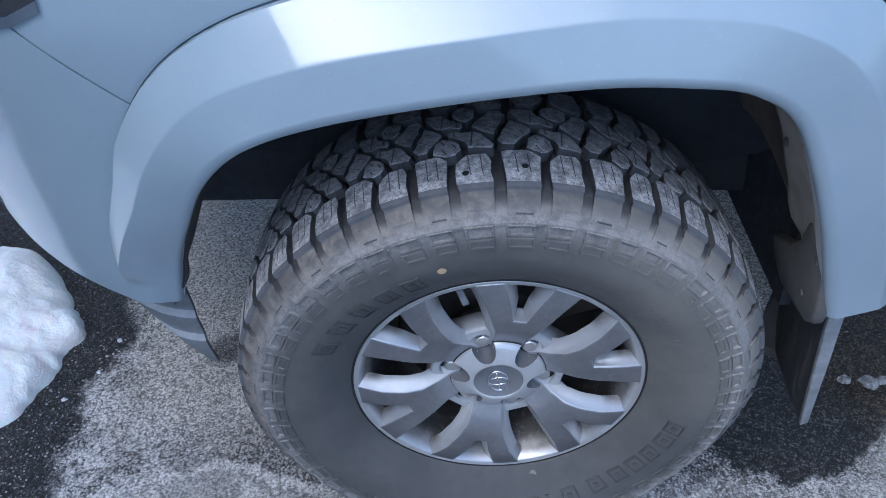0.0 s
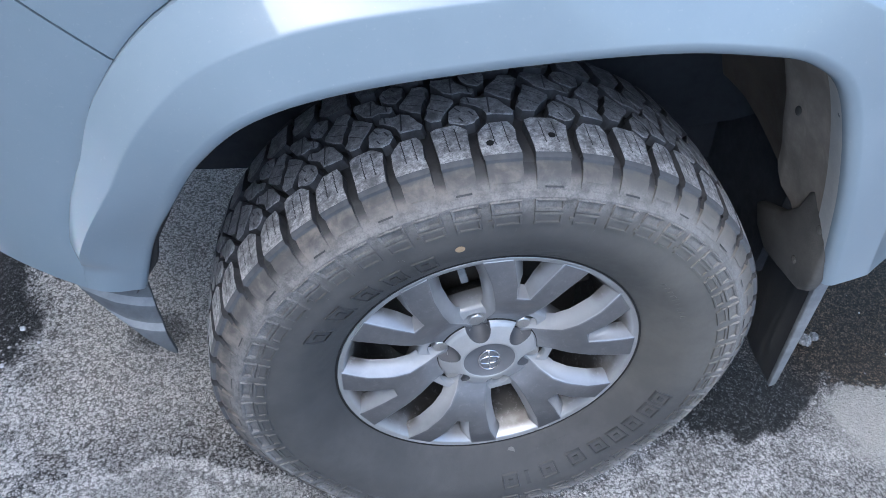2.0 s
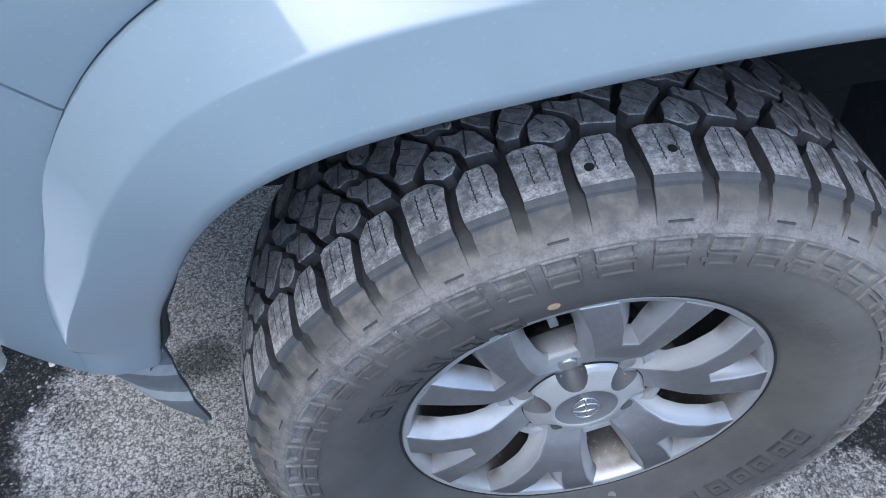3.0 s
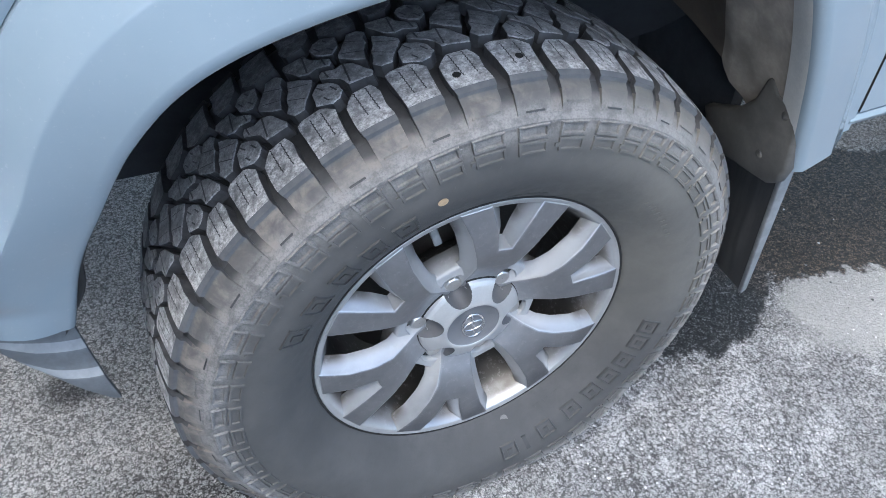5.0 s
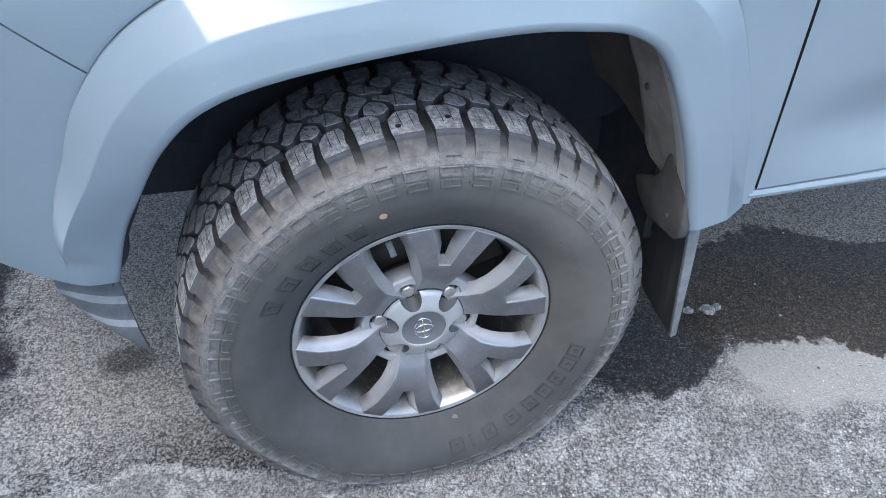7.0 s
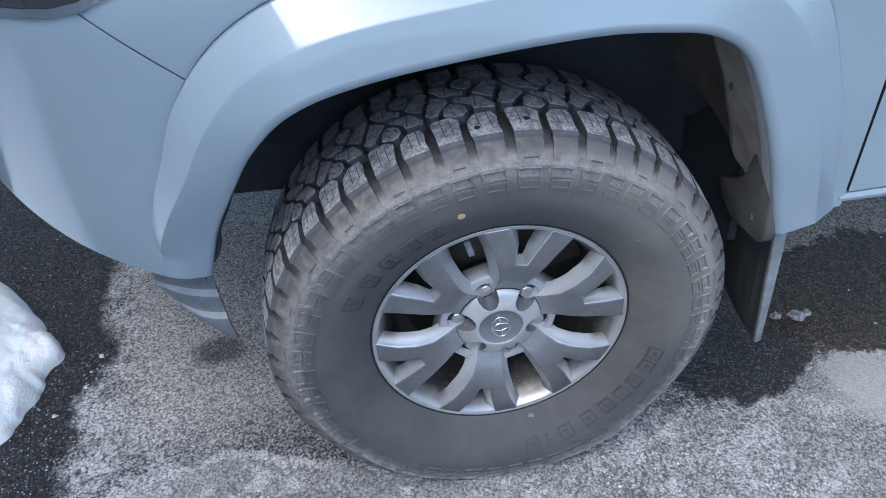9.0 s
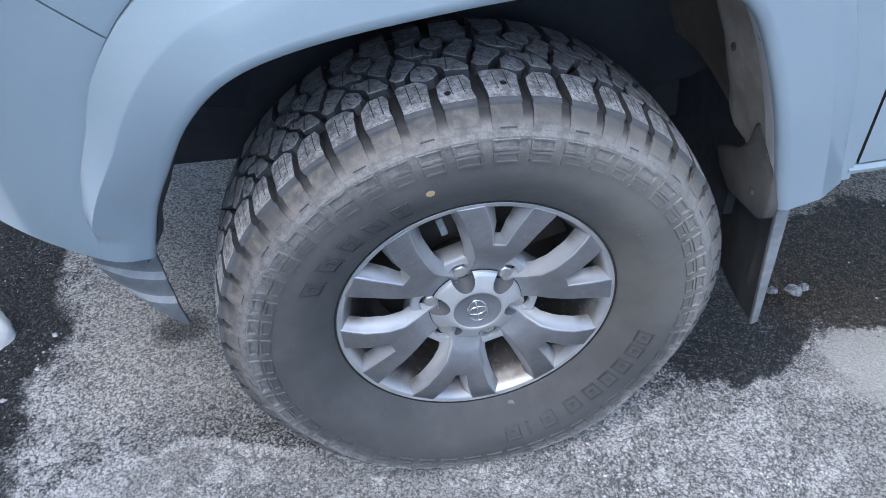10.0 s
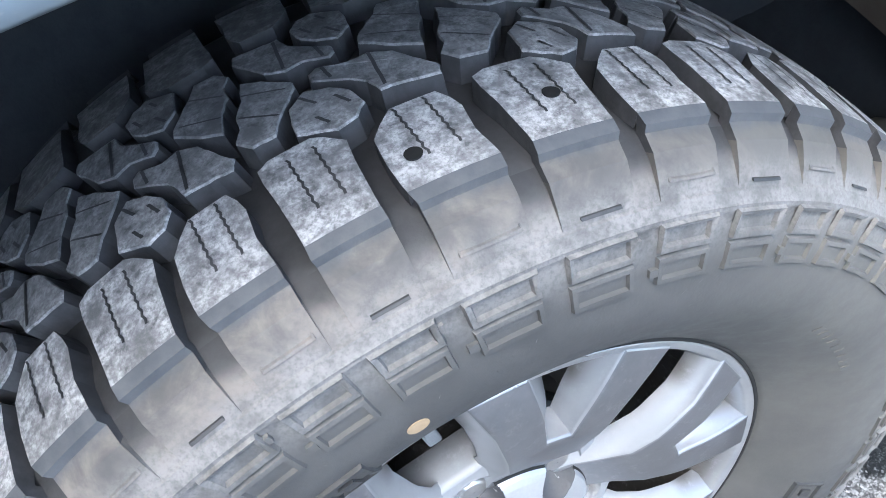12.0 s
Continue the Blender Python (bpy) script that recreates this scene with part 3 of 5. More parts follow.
def build_flare():
    rows = []
    for i in range(STATIONS + 1):
        x, z, ye = arch[i]
        n = outward[i]
        one, two, proud = flare_width(i)
        p = lambda d: (x + n[0] * d, z + n[1] * d)
        yc = side_y(*p(one)) - proud
        yo = side_y(*p(two)) - lerp(i / STATIONS, (0.06, 0.0), (0.12, 0.003), (0.25, 0.006))
        ring = [(0.001, ye + 0.050), (-0.0038, ye + 0.024), (-0.0048, ye + 0.0125), (-0.0040, ye + 0.0070), (-0.0012, ye + 0.0028), (0.0040, ye + 0.0003)]
        # the lower end runs on into the bumper without an edge
        slope = (side_y(*p(one + 0.01)) - side_y(*p(one))) / 0.01
        bow = (ye - 0.0010 - yc - slope * (0.010 - one)) / (0.010 - one) ** 2
        even = lerp(i / STATIONS, (0.030, 1.0), (0.056, 0.0))
        low = lambda d: (1 - even) * (ye - 0.0010 + (yc - ye + 0.0010) * (d - 0.010) / (one - 0.010)) + even * (yc + slope * (d - one) + bow * (d - one) ** 2)
        top = lambda d: yc + (yo - yc) * (d - one) / (two - one)
        ring += [(d, low(d) - 0.0004 * math.sin(math.pi * f)) for f, d in ((f, 0.010 + (one - 0.013) * f) for f in (0.0, 0.05, 0.3, 0.5, 0.7, 0.95, 1.0))]
        gap = min(1.0, (two - one) / 0.02)
        ring += [(one - 0.0012, low(one - 0.0012)), (one, yc + 0.0003), (one + 0.0012 * gap, top(one + 0.0012 * gap)), (one + 0.003 * gap, top(one + 0.003 * gap))]
        ring += [(one + 0.006 * gap + (two - one - 0.006 * gap) * f, top(one + 0.006 * gap + (two - one - 0.006 * gap) * f)) for f in (0.0, 0.3, 0.6, 0.9, 1.0)]
        tuck = lerp(i / STATIONS, (0.038, 0.012), (0.054, 0.0006))
        flush = lerp(i / STATIONS, (0.038, 0.0008), (0.054, 0.006))
        ring += [(two + tuck, side_y(*p(two + tuck)) + flush), (two + tuck + 0.002, yo + 0.020)]
        rows += [(*p(d), y) for d, y in ring]
        cols = len(ring)
    verts = [(x, y, z) for (x, z), y in ((settle(a, b), y) for a, b, y in rows)]
    faces = grid_faces(STATIONS + 1, cols)
    slots = [1 if k % (cols - 1) < 2 else 0 for k in range(len(faces))]
    me = fix(mesh_of("wheel_flare", verts, faces, [PAINT, DUSTY_PAINT], slots, True))
    me.set_sharp_from_angle(angle=radians(38))
    part("wheel_flare", me, car, "glossy grey-blue flare round the wheel arch")


SEAM = (Vector((-0.417, 0, 0.902)), Vector((-0.518, 0, 0.990)))


def build_panels():
    bm = bmesh.new()
    steps = 26
    ring = []
    for i in range(STATIONS + 1):
        n = outward[i]
        slit = lerp(i / STATIONS, (0.20, 0.0), (0.27, 0.0018), (0.40, 0.0035), (0.7, 0.003), (1, 0.002))
        ox, oz = np.array(flare_outer(i)) + n * slit
        far = [b for b in ((-0.98 - ox) / n[0] if n[0] < -1e-3 else 9, (0.5995 - ox) / n[0] if n[0] > 1e-3 else 9, (1.16 - oz) / n[1] if n[1] > 1e-3 else 9) if b > 0]
        far = min(far)
        row = []
        for k in range(steps + 1):
            f = (k / steps) ** 1.4
            x, z = ox + n[0] * far * f, oz + n[1] * far * f
            x, z = settle(x, z)
            row.append(bm.verts.new((x, side_y(x, z) + (0.0 if k or i < 0.05 * STATIONS else 0.001), z)))
        ring.append(row)
    for a, b in zip(ring[:-1], ring[1:]):
        for k in range(steps):
            bm.faces.new((a[k], a[k + 1], b[k + 1], b[k]))
    for f in bm.faces:
        f.smooth = True
    bmesh.ops.recalc_face_normals(bm, faces=bm.faces)
    if sum(f.normal.y for f in bm.faces) > 0:
        bmesh.ops.reverse_faces(bm, faces=bm.faces)
    along = (SEAM[1] - SEAM[0]).normalized()
    across = Vector((along.z, 0, -along.x))
    for name, side, label in (("bumper_cover", -1, "painted bumper corner"), ("front_fender", 1, "")):
        cut = bm.copy()
        bmesh.ops.bisect_plane(cut, geom=[*cut.verts, *cut.edges, *cut.faces], plane_co=SEAM[0] + across * side * 0.0013, plane_no=across * -side, clear_outer=True)
        edges = [e for e in cut.edges if e.is_boundary]
        lip = bmesh.ops.extrude_edge_only(cut, edges=edges)
        for v in lip["geom"]:
            if isinstance(v, bmesh.types.BMVert):
                v.co.y += 0.012
            if isinstance(v, bmesh.types.BMFace):
                v.smooth = False
        for e in edges:
            e.smooth = False
        me = bpy.data.meshes.new(name)
        cut.to_mesh(me)
        cut.free()
        me.materials.append(PAINT)
        part(name, me, car, label)
    bm.free()


def build_door():
    xs = np.linspace(0.6045, 1.9, 30)
    zs = np.r_[np.linspace(0.575, 0.62, 5), np.linspace(0.64, 1.16, 24)]
    verts = []
    for z in zs:
        for x in xs:
            dip = 0.042 * math.exp(-(((z - 0.68) / 0.075) ** 2)) * min(1.0, (x - 0.60) / 0.30)
            verts.append((x, side_y(x, z) + dip - 0.001 + 0.02 * max(0.0, 0.60 - z), z))
    n = len(xs)
    faces = grid_faces(len(zs), n)
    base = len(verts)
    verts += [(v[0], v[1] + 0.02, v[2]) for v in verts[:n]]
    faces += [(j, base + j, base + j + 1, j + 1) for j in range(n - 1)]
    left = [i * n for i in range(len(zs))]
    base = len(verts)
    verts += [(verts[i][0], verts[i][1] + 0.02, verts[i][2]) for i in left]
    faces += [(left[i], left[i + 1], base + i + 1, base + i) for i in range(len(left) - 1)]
    # front edge faces are black: the gap's shade is in the colour
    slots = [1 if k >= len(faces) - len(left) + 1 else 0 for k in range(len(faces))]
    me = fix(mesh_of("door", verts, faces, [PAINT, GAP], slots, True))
    me.set_sharp_from_angle(angle=radians(40))
    part("door", me, car, "closed grey-blue front door")
    # sill under the door
    prof = [(0.030, 0.572), (0.018, 0.570), (0.014, 0.562), (0.018, 0.553), (0.032, 0.548), (0.07, 0.546), (0.20, 0.50)]
    verts = [(x, y, z) for x in np.linspace(0.592, 1.9, 14) for y, z in prof]
    me = fix(mesh_of("sill", verts, grid_faces(14, len(prof)) + [tuple(range(len(prof)))], [PAINT], smooth=True))
    me.set_sharp_from_angle(angle=radians(40))
    part("sill", me, car, "bright painted sill under the door")
    strip = [(x, y, z) for z in (0.585, 1.16) for x, y in ((0.593, 0.03), (0.611, 0.03))]
    part("door_gap", mesh_of("door_gap", strip, [(0, 1, 3, 2)], [GAP]), car)
    a, b = SEAM
    d = (b - a).normalized()
    a, b, o = a - d * 0.01, b + d * 0.15, Vector((d.z, 0, -d.x)) * 0.01
    pts = [a - o, a + o, b + o, b - o]
    verts = [(v.x, side_y(v.x, v.z) + 0.004, v.z) for v in pts]
    part("bumper_gap", mesh_of("bumper_gap", verts, [(0, 1, 2, 3)], [GAP]), car)


def build_shell():
    """Closed dark insides behind the panels, the hood above and the arch liner."""
    rows, cols = [], 0
    for i in range(7, STATIONS + 1):
        x, z, ye = arch[i]
        n = outward[i]
        ring = [(0.012, ye + 0.022), (0.040, ye + 0.05), (0.044, 0.12), (0.036, 0.24), (0.010, 0.33), (-0.12, 0.36)]
        rows += [(x + n[0] * d, y, z + n[1] * d) for d, y in ring]
        cols = len(ring)
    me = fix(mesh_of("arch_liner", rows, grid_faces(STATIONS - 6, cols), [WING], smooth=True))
    part("arch_liner", me, car, "black plastic wheel arch liner")
    wall = [(-0.60, 0.36, 0.50), (0.62, 0.36, 0.46), (0.62, 0.36, 1.10), (-0.60, 0.36, 1.10)]
    base = [(x, y + 0.5, z) for x, y, z in wall]
    part("inner_wing", mesh_of("inner_wing", *prism(wall, base, wall), [WING]), car)
    # underside, with the far side of the car closing it
    part("underbody", box_mesh("underbody", (1.30, 1.05, 0.12), DARK, 0.02), car).location = (1.28, 1.15, 0.56)
    part("subframe", box_mesh("subframe", (0.95, 0.80, 0.16), DARK, 0.02), car).location = (0.12, 1.25, 0.52)
    verts = []
    for x in np.linspace(-0.98, 1.9, 16):
        for f in np.linspace(0, 1, 8):
            verts.append((x, 0.075 + 1.75 * f + (2.15 * max(0, -0.40 - x) ** 2.5) * (1 - f), 1.155 + 0.09 * math.sin(math.pi * f)))
    me = fix(mesh_of("hood", verts, grid_faces(16, 8), [PAINT], smooth=True))
    part("hood", me, car, "painted hood")
    far = [(-0.9, 1.83, 0.5), (1.9, 1.83, 0.5), (1.9, 1.83, 1.15), (-0.9, 1.83, 1.15)]
    part("far_side", mesh_of("far_side", *prism(far, [(x, y - 0.03, z) for x, y, z in far], far), [PAINT]), car)
    front = [(-0.97, 0.55, 0.62), (-0.97, 1.5, 0.62), (-0.97, 1.5, 1.15), (-0.97, 0.55, 1.15)]
    part("nose", mesh_of("nose", *prism(front, [(x + 0.04, y, z) for x, y, z in front], front), [PAINT]), car)
    # added unseen panel that closes the cut-off rear
    back = [(1.90, 0.02, 0.50), (1.90, 1.83, 0.50), (1.90, 1.83, 1.16), (1.90, 0.02, 1.16)]
    part("rear_closure", mesh_of("rear_closure", *prism(back, [(x - 0.03, y, z) for x, y, z in back], back), [DARK]), car)
    gap_wall = [(0.462, 0.12, 0.72), (0.462, 0.12, 0.55), (0.475, 0.13, 0.40), (0.475, 0.44, 0.40), (0.462, 0.44, 0.55), (0.462, 0.44, 0.72)]
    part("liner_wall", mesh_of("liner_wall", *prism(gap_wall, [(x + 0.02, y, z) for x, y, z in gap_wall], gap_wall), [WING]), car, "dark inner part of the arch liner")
    # suspension in the shade behind the wheel
    bm = bmesh.new()
    for k in range(7):
        bmesh.ops.create_cone(bm, segments=20, radius1=0.055, radius2=0.055, depth=0.018, cap_ends=True, matrix=Matrix.Translation((0.03, 0.42 + 0.004 * k, 0.62 + 0.045 * k)))
    bmesh.ops.create_cone(bm, segments=16, radius1=0.028, radius2=0.028, depth=0.55, cap_ends=True, matrix=Matrix.Translation((0.03, 0.44, 0.62)))
    me = bpy.data.meshes.new("suspension_strut")
    bm.to_mesh(me)
    bm.free()
    me.materials.append(IRON)
    part("suspension_strut", me, car)
    part("lower_arm", box_mesh("lower_arm", (0.11, 0.60, 0.045), IRON, 0.012), car).matrix_basis = pose(0.0, 0.52, 0.31, -6, 0, 4)


def sheet(name, outline, push, thick, mt, bevel=0.002):
    """A plate from an outline in (y, z); push(y, z) gives its x."""
    a = [(push(y, z), y, z) for y, z in outline]
    b = [(push(y, z) + thick, y, z) for y, z in outline]
    return bevelled(mesh_of(name, *prism(a, a, b), [mt]), bevel)


def build_rear_liner():
    rows, n = [], 40
    first = STATIONS * 0.66
    # narrow below, wide and bent away above
    cols = [(0.018, 0.012), (0.030, 0.006), (0.055, 0.004), (0.080, 0.0085), (0.105, 0.0035), (0.130, 0.0075), (0.155, 0.003), (0.172, 0.004), (0.182, 0.007), (0.215, 0.009), (0.26, 0.010), (0.31, 0.008), (0.36, 0.002), (0.41, -0.008)]
    order = np.arange(STATIONS + 1)
    for q in range(n):
        for across, d in cols:
            low = float(np.interp(across, [0.0, 0.10, 0.15, 0.182, 0.30, 0.41], [0.56, 0.575, 0.598, 0.628, 0.660, 0.660]))
            last = float(np.interp(-low, -arch[70:, 1], order[70:]))
            i = first + (last - first) * q / (n - 1)
            x, z, ye = (float(np.interp(i, order, arch[:, c])) for c in range(3))
            ox, oz = (float(np.interp(i, order, outward[:, c])) for c in range(2))
            d += 0.0012 * math.sin(i * 0.7 + 30 * across)
            rows.append((x + ox * d, ye + across, z + oz * d))
    faces = grid_faces(n, len(cols))
    # past the bend a darker copy of the liner carries the shade
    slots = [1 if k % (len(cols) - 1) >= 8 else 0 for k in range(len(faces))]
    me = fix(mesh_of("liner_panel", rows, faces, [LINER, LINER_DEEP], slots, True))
    panel = part("liner_panel", me, car, "dust-covered rear part of the arch liner")
    lean = lambda y, z: 0.432 + (0.60 - z) * 0.10
    lobe = [(0.035, 0.664), (0.018, 0.648), (-0.008, 0.646), (-0.024, 0.632), (-0.030, 0.600), (-0.030, 0.550), (-0.022, 0.522), (-0.006, 0.508), (0.050, 0.498), (0.093, 0.491), (0.132, 0.512), (0.150, 0.545), (0.122, 0.560), (0.084, 0.582), (0.056, 0.617), (0.044, 0.656)]
    bracket = part("flap_bracket", sheet("flap_bracket", lobe, lean, 0.022, BRACKET, 0.006), car, "dusty black plastic bracket of the mud flap")
    for y, z in ((-0.004, 0.628), (0.020, 0.545)):
        bm = bmesh.new()
        bmesh.ops.create_uvsphere(bm, u_segments=12, v_segments=6, radius=0.0068, matrix=Matrix.Diagonal((0.35, 1, 1, 1)))
        me = bpy.data.meshes.new("screw")
        bm.to_mesh(me)
        bm.free()
        me.materials.append(BRACKET)
        part("screw", me, bracket).location = (lean(y, z), y, z)
    def button(name, size, at, mt, parent, label=""):
        bm = bmesh.new()
        bmesh.ops.create_uvsphere(bm, u_segments=16, v_segments=8, radius=size, matrix=Matrix.Diagonal((0.3, 1, 1, 1)))
        me = bpy.data.meshes.new(name)
        bm.to_mesh(me)
        bm.free()
        me.materials.append(mt)
        ob = part(name, me, parent, label)
        ob.location = at
        return ob

    button("liner_screw", 0.0065, (0.380, 0.075, 0.770), BRACKET, panel)
    button("liner_clip", 0.0055, (0.3495, -0.030, 0.842), FLAP_EDGE, car, "small grey clip inside the flare")
    lean2 = lambda y, z: 0.470 + (0.60 - z) * 0.11
    flap = [(0.000, 0.560), (0.004, 0.40), (0.008, 0.240), (0.014, 0.232), (0.07, 0.236), (0.135, 0.252), (0.150, 0.262), (0.165, 0.33), (0.172, 0.40), (0.165, 0.54)]
    mf = part("mud_flap", sheet("mud_flap", flap, lean2, 0.007, FLAP, 0.002), car, "worn black mud flap hanging behind the wheel")
    fold = [(lean2(y, z) - 0.001, y, z) for y, z in ((0.168, 0.40), (0.163, 0.33), (0.150, 0.262), (0.135, 0.252))]
    out = [(x - w, y + 0.012, z + 0.006) for (x, y, z), w in zip(fold, (0.004, 0.020, 0.030, 0.026))]
    back = [(x + 0.004, y + 0.003, z) for x, y, z in fold]
    verts = fold + out + back
    faces = [(i, i + 1, i + 5, i + 4) for i in range(3)] + [(i + 4, i + 5, i + 9, i + 8) for i in range(3)] + [(i + 8, i + 9, i + 1, i) for i in range(3)] + [(0, 4, 8), (3, 11, 7)]
    part("flap_fold", fix(mesh_of("flap_fold", verts, faces, [BLACK])), mf, "black folded inner edge of the flap")
    rim = [(lean2(0, z), -0.002 + (0.56 - z) * 0.025, z) for z in (0.560, 0.40, 0.232)]
    a = []
    for (x, y, z), w in zip(rim, (0.026, 0.021, 0.014)):
        a += [(x - 0.001, y, z), (x + w, y + 0.004, z), (x + w, y + 0.012, z), (x - 0.001, y + 0.009, z)]
    faces = [(0, 1, 2, 3), (11, 10, 9, 8)] + [(4 * k + j, 4 * k + (j + 1) % 4, 4 * k + 4 + (j + 1) % 4, 4 * k + 4 + j) for k in range(2) for j in range(4)]
    part("flap_edge", bevelled(mesh_of("flap_edge", a, faces, [FLAP_EDGE]), 0.0015), mf, "scuffed grey edge of the flap")


def build_front_spat():
    """Stepped grey deflector that hangs under the bumper corner."""
    fall = [(0.092, 0.545), (0.0915, 0.505), (0.0910, 0.4885), (0.0895, 0.4870), (0.0825, 0.4790), (0.0812, 0.4770), (0.0810, 0.4740), (0.0812, 0.455), (0.0810, 0.4425), (0.0798, 0.4410),
            (0.0735, 0.4335), (0.0722, 0.4315), (0.0720, 0.4285), (0.0725, 0.405), (0.0750, 0.376)]
    n, front = 14, []
    for y, z in fall:
        left = float(np.interp(z, [0.378, 0.405, 0.43, 0.46, 0.48, 0.50, 0.545], [-0.500, -0.533, -0.552, -0.568, -0.576, -0.578, -0.575]))
        right = float(np.interp(z, [0.376, 0.4285, 0.4335, 0.4410, 0.474, 0.479, 0.487, 0.545], [-0.464, -0.471, -0.471, -0.474, -0.477, -0.477, -0.480, -0.4835]))
        for k in range(n):
            f = k / (n - 1)
            depth = 0.088 + (y - 0.088) * min(1.0, 2.2 * f)
            front.append((left + (right - left) * f, depth + 0.016 * (1 - f) ** 2, z + 0.024 * (1 - f) ** 1.5))
    m, rows = len(front), len(fall)
    verts = front + [(x, y + 0.006, z + 0.003) for x, y, z in front]
    faces = grid_faces(rows, n) + grid_faces(rows, n, False, m)
    loop = [*range(n), *[r * n + n - 1 for r in range(1, rows)], *range(rows * n - 2, (rows - 1) * n - 1, -1), *[r * n for r in range(rows - 2, 0, -1)]]
    faces += [(a, b, b + m, a + m) for a, b in zip(loop, loop[1:] + loop[:1])]
    # ledge rows are paler: sky light is put into their colour
    slots = [1 if k < (rows - 1) * (n - 1) and k // (n - 1) in (3, 4, 9, 10) else 0 for k in range(len(faces))]
    me = fix(mesh_of("deflector", verts, faces, [SPAT, LEDGE], slots, True))
    me.set_sharp_from_angle(angle=radians(50))
    part("deflector", me, car, "stepped grey plastic deflector under the bumper")
    # torn front edge of the arch liner
    lip = arch[: STATIONS // 4]
    rows, zs = [], np.linspace(0.550, 0.775, 24)
    for z in zs:
        xa = float(np.interp(z, lip[:, 1], lip[:, 0]))
        ya = float(np.interp(z, lip[:, 1], lip[:, 2]))
        xe = float(np.interp(z, [0.550, 0.568, 0.580, 0.600, 0.615, 0.640, 0.680, 0.775], [-0.476, -0.468, -0.458, -0.446, -0.441, -0.437, -0.416, -0.374]))
        rows += [(xa - 0.004, ya + 0.030, z), (xe - 0.006, 0.040, z), (xe, 0.046, z + 0.002), (xe - 0.014, 0.085, z - 0.004), (xe - 0.030, 0.130, z - 0.012)]
    me = fix(mesh_of("liner_end", rows, grid_faces(len(zs), 5), [BLACK], smooth=True))
    part("liner_end", me, car, "torn black front edge of the arch liner")


def build_headlight():
    n, m = 12, 8
    verts = []
    for i in range(n):
        for j in range(m):
            x = -0.488 - 0.43 * i / (n - 1)
            low = float(np.interp(-x, [0.488, 0.52, 0.56, 0.70, 0.92], [1.034, 1.019, 1.009, 1.002, 1.004]))
            z = low + (1.142 - low) * j / (m - 1)
            verts.append((x, side_y(x, z) - 0.004 - 0.006 * math.sin(math.pi * i / (n - 1)) * math.sin(math.pi * j / (m - 1)), z))
    me = fix(mesh_of("headlight", verts, grid_faces(n, m), [LENS], smooth=True))
    lamp = part("headlight", me, car, "dark glossy headlight")
    a = [(v[0], v[1] - 0.002, v[2]) for v in verts[::m]]
    b = [(v[0], v[1] - 0.003, v[2] - 0.012) for v in verts[::m]]
    part("headlight_rim", mesh_of("headlight_rim", a + b, [(i, i + 1, n + i + 1, n + i) for i in range(n - 1)], [CHROME], smooth=True), lamp, "chrome edge of the headlight")


# ---- the wheel ----
def at_angle(deg, r, y):
    return (r * math.cos(radians(deg)), y, r * math.sin(radians(deg)))


def press(v):
    """The tyre flattens and bulges where it stands on the ground. Wheel coordinates."""
    x, y, z = v
    low = -WZ + 0.001
    if z < -0.24:
        f = min(1.0, (-0.24 - z) / 0.13)
        if y < 0.10:
            y -= 0.010 * math.sin(f * math.pi * 0.75) * min(1.0, (0.10 - y) / 0.08)
    return (x, y, max(z, low))


SIDEWALL = [(0.2341, 0.013), (0.2345, 0.0084), (0.2390, 0.0040), (0.250, -0.0050), (0.268, -0.0180), (0.284, -0.0280), (0.300, -0.0342), (0.320, -0.0365), (0.340, -0.035),
            (0.360, -0.031), (0.3655, -0.030), (0.3685, -0.0315), (0.3715, -0.029), (0.380, -0.0215), (0.391, -0.010), (0.397, 0.001), (0.401, 0.012)]
TREAD_WIDTH = 0.220
MIRROR = 2.22


def wall_y(r):
    return float(np.interp(r, [a for a, _ in SIDEWALL], [b for _, b in SIDEWALL]))


def tread_r(v):
    return 0.4180 - 0.0085 * abs((v - TREAD_WIDTH / 2) / (TREAD_WIDTH / 2)) ** 2.4


def build_tyre(wheel):
    prof = SIDEWALL + [(0.4020, 0.03), (0.4025, 0.11), (0.4020, 0.20), (0.402, 0.215), (0.392, 0.237), (0.36, 0.262), (0.32, 0.268), (0.27, 0.264), (0.235, 0.258), (0.228, 0.245), (0.205, 0.243)]
    n = 240
    verts = [press(at_angle(360 * j / n, r, y)) for r, y in prof for j in range(n)]
    faces = grid_faces(len(prof), n, True)
    deep = len(SIDEWALL) - 2
    slots = [0 if k // n < deep else 1 for k in range(len(faces))]
    me = mesh_of("tyre", verts, faces, [BODY, RUBBER], slots, True)
    part("tyre", me, wheel, "dusty black all-terrain tyre")


STARTS = [126.3, 112.0, 97.7, 81.0, 65.7, 53.5]
STARTS += [53.5 - 287.2 * k / 20 - 0.9 * (k % 2) for k in range(1, 20)] + [126.3 - 360]


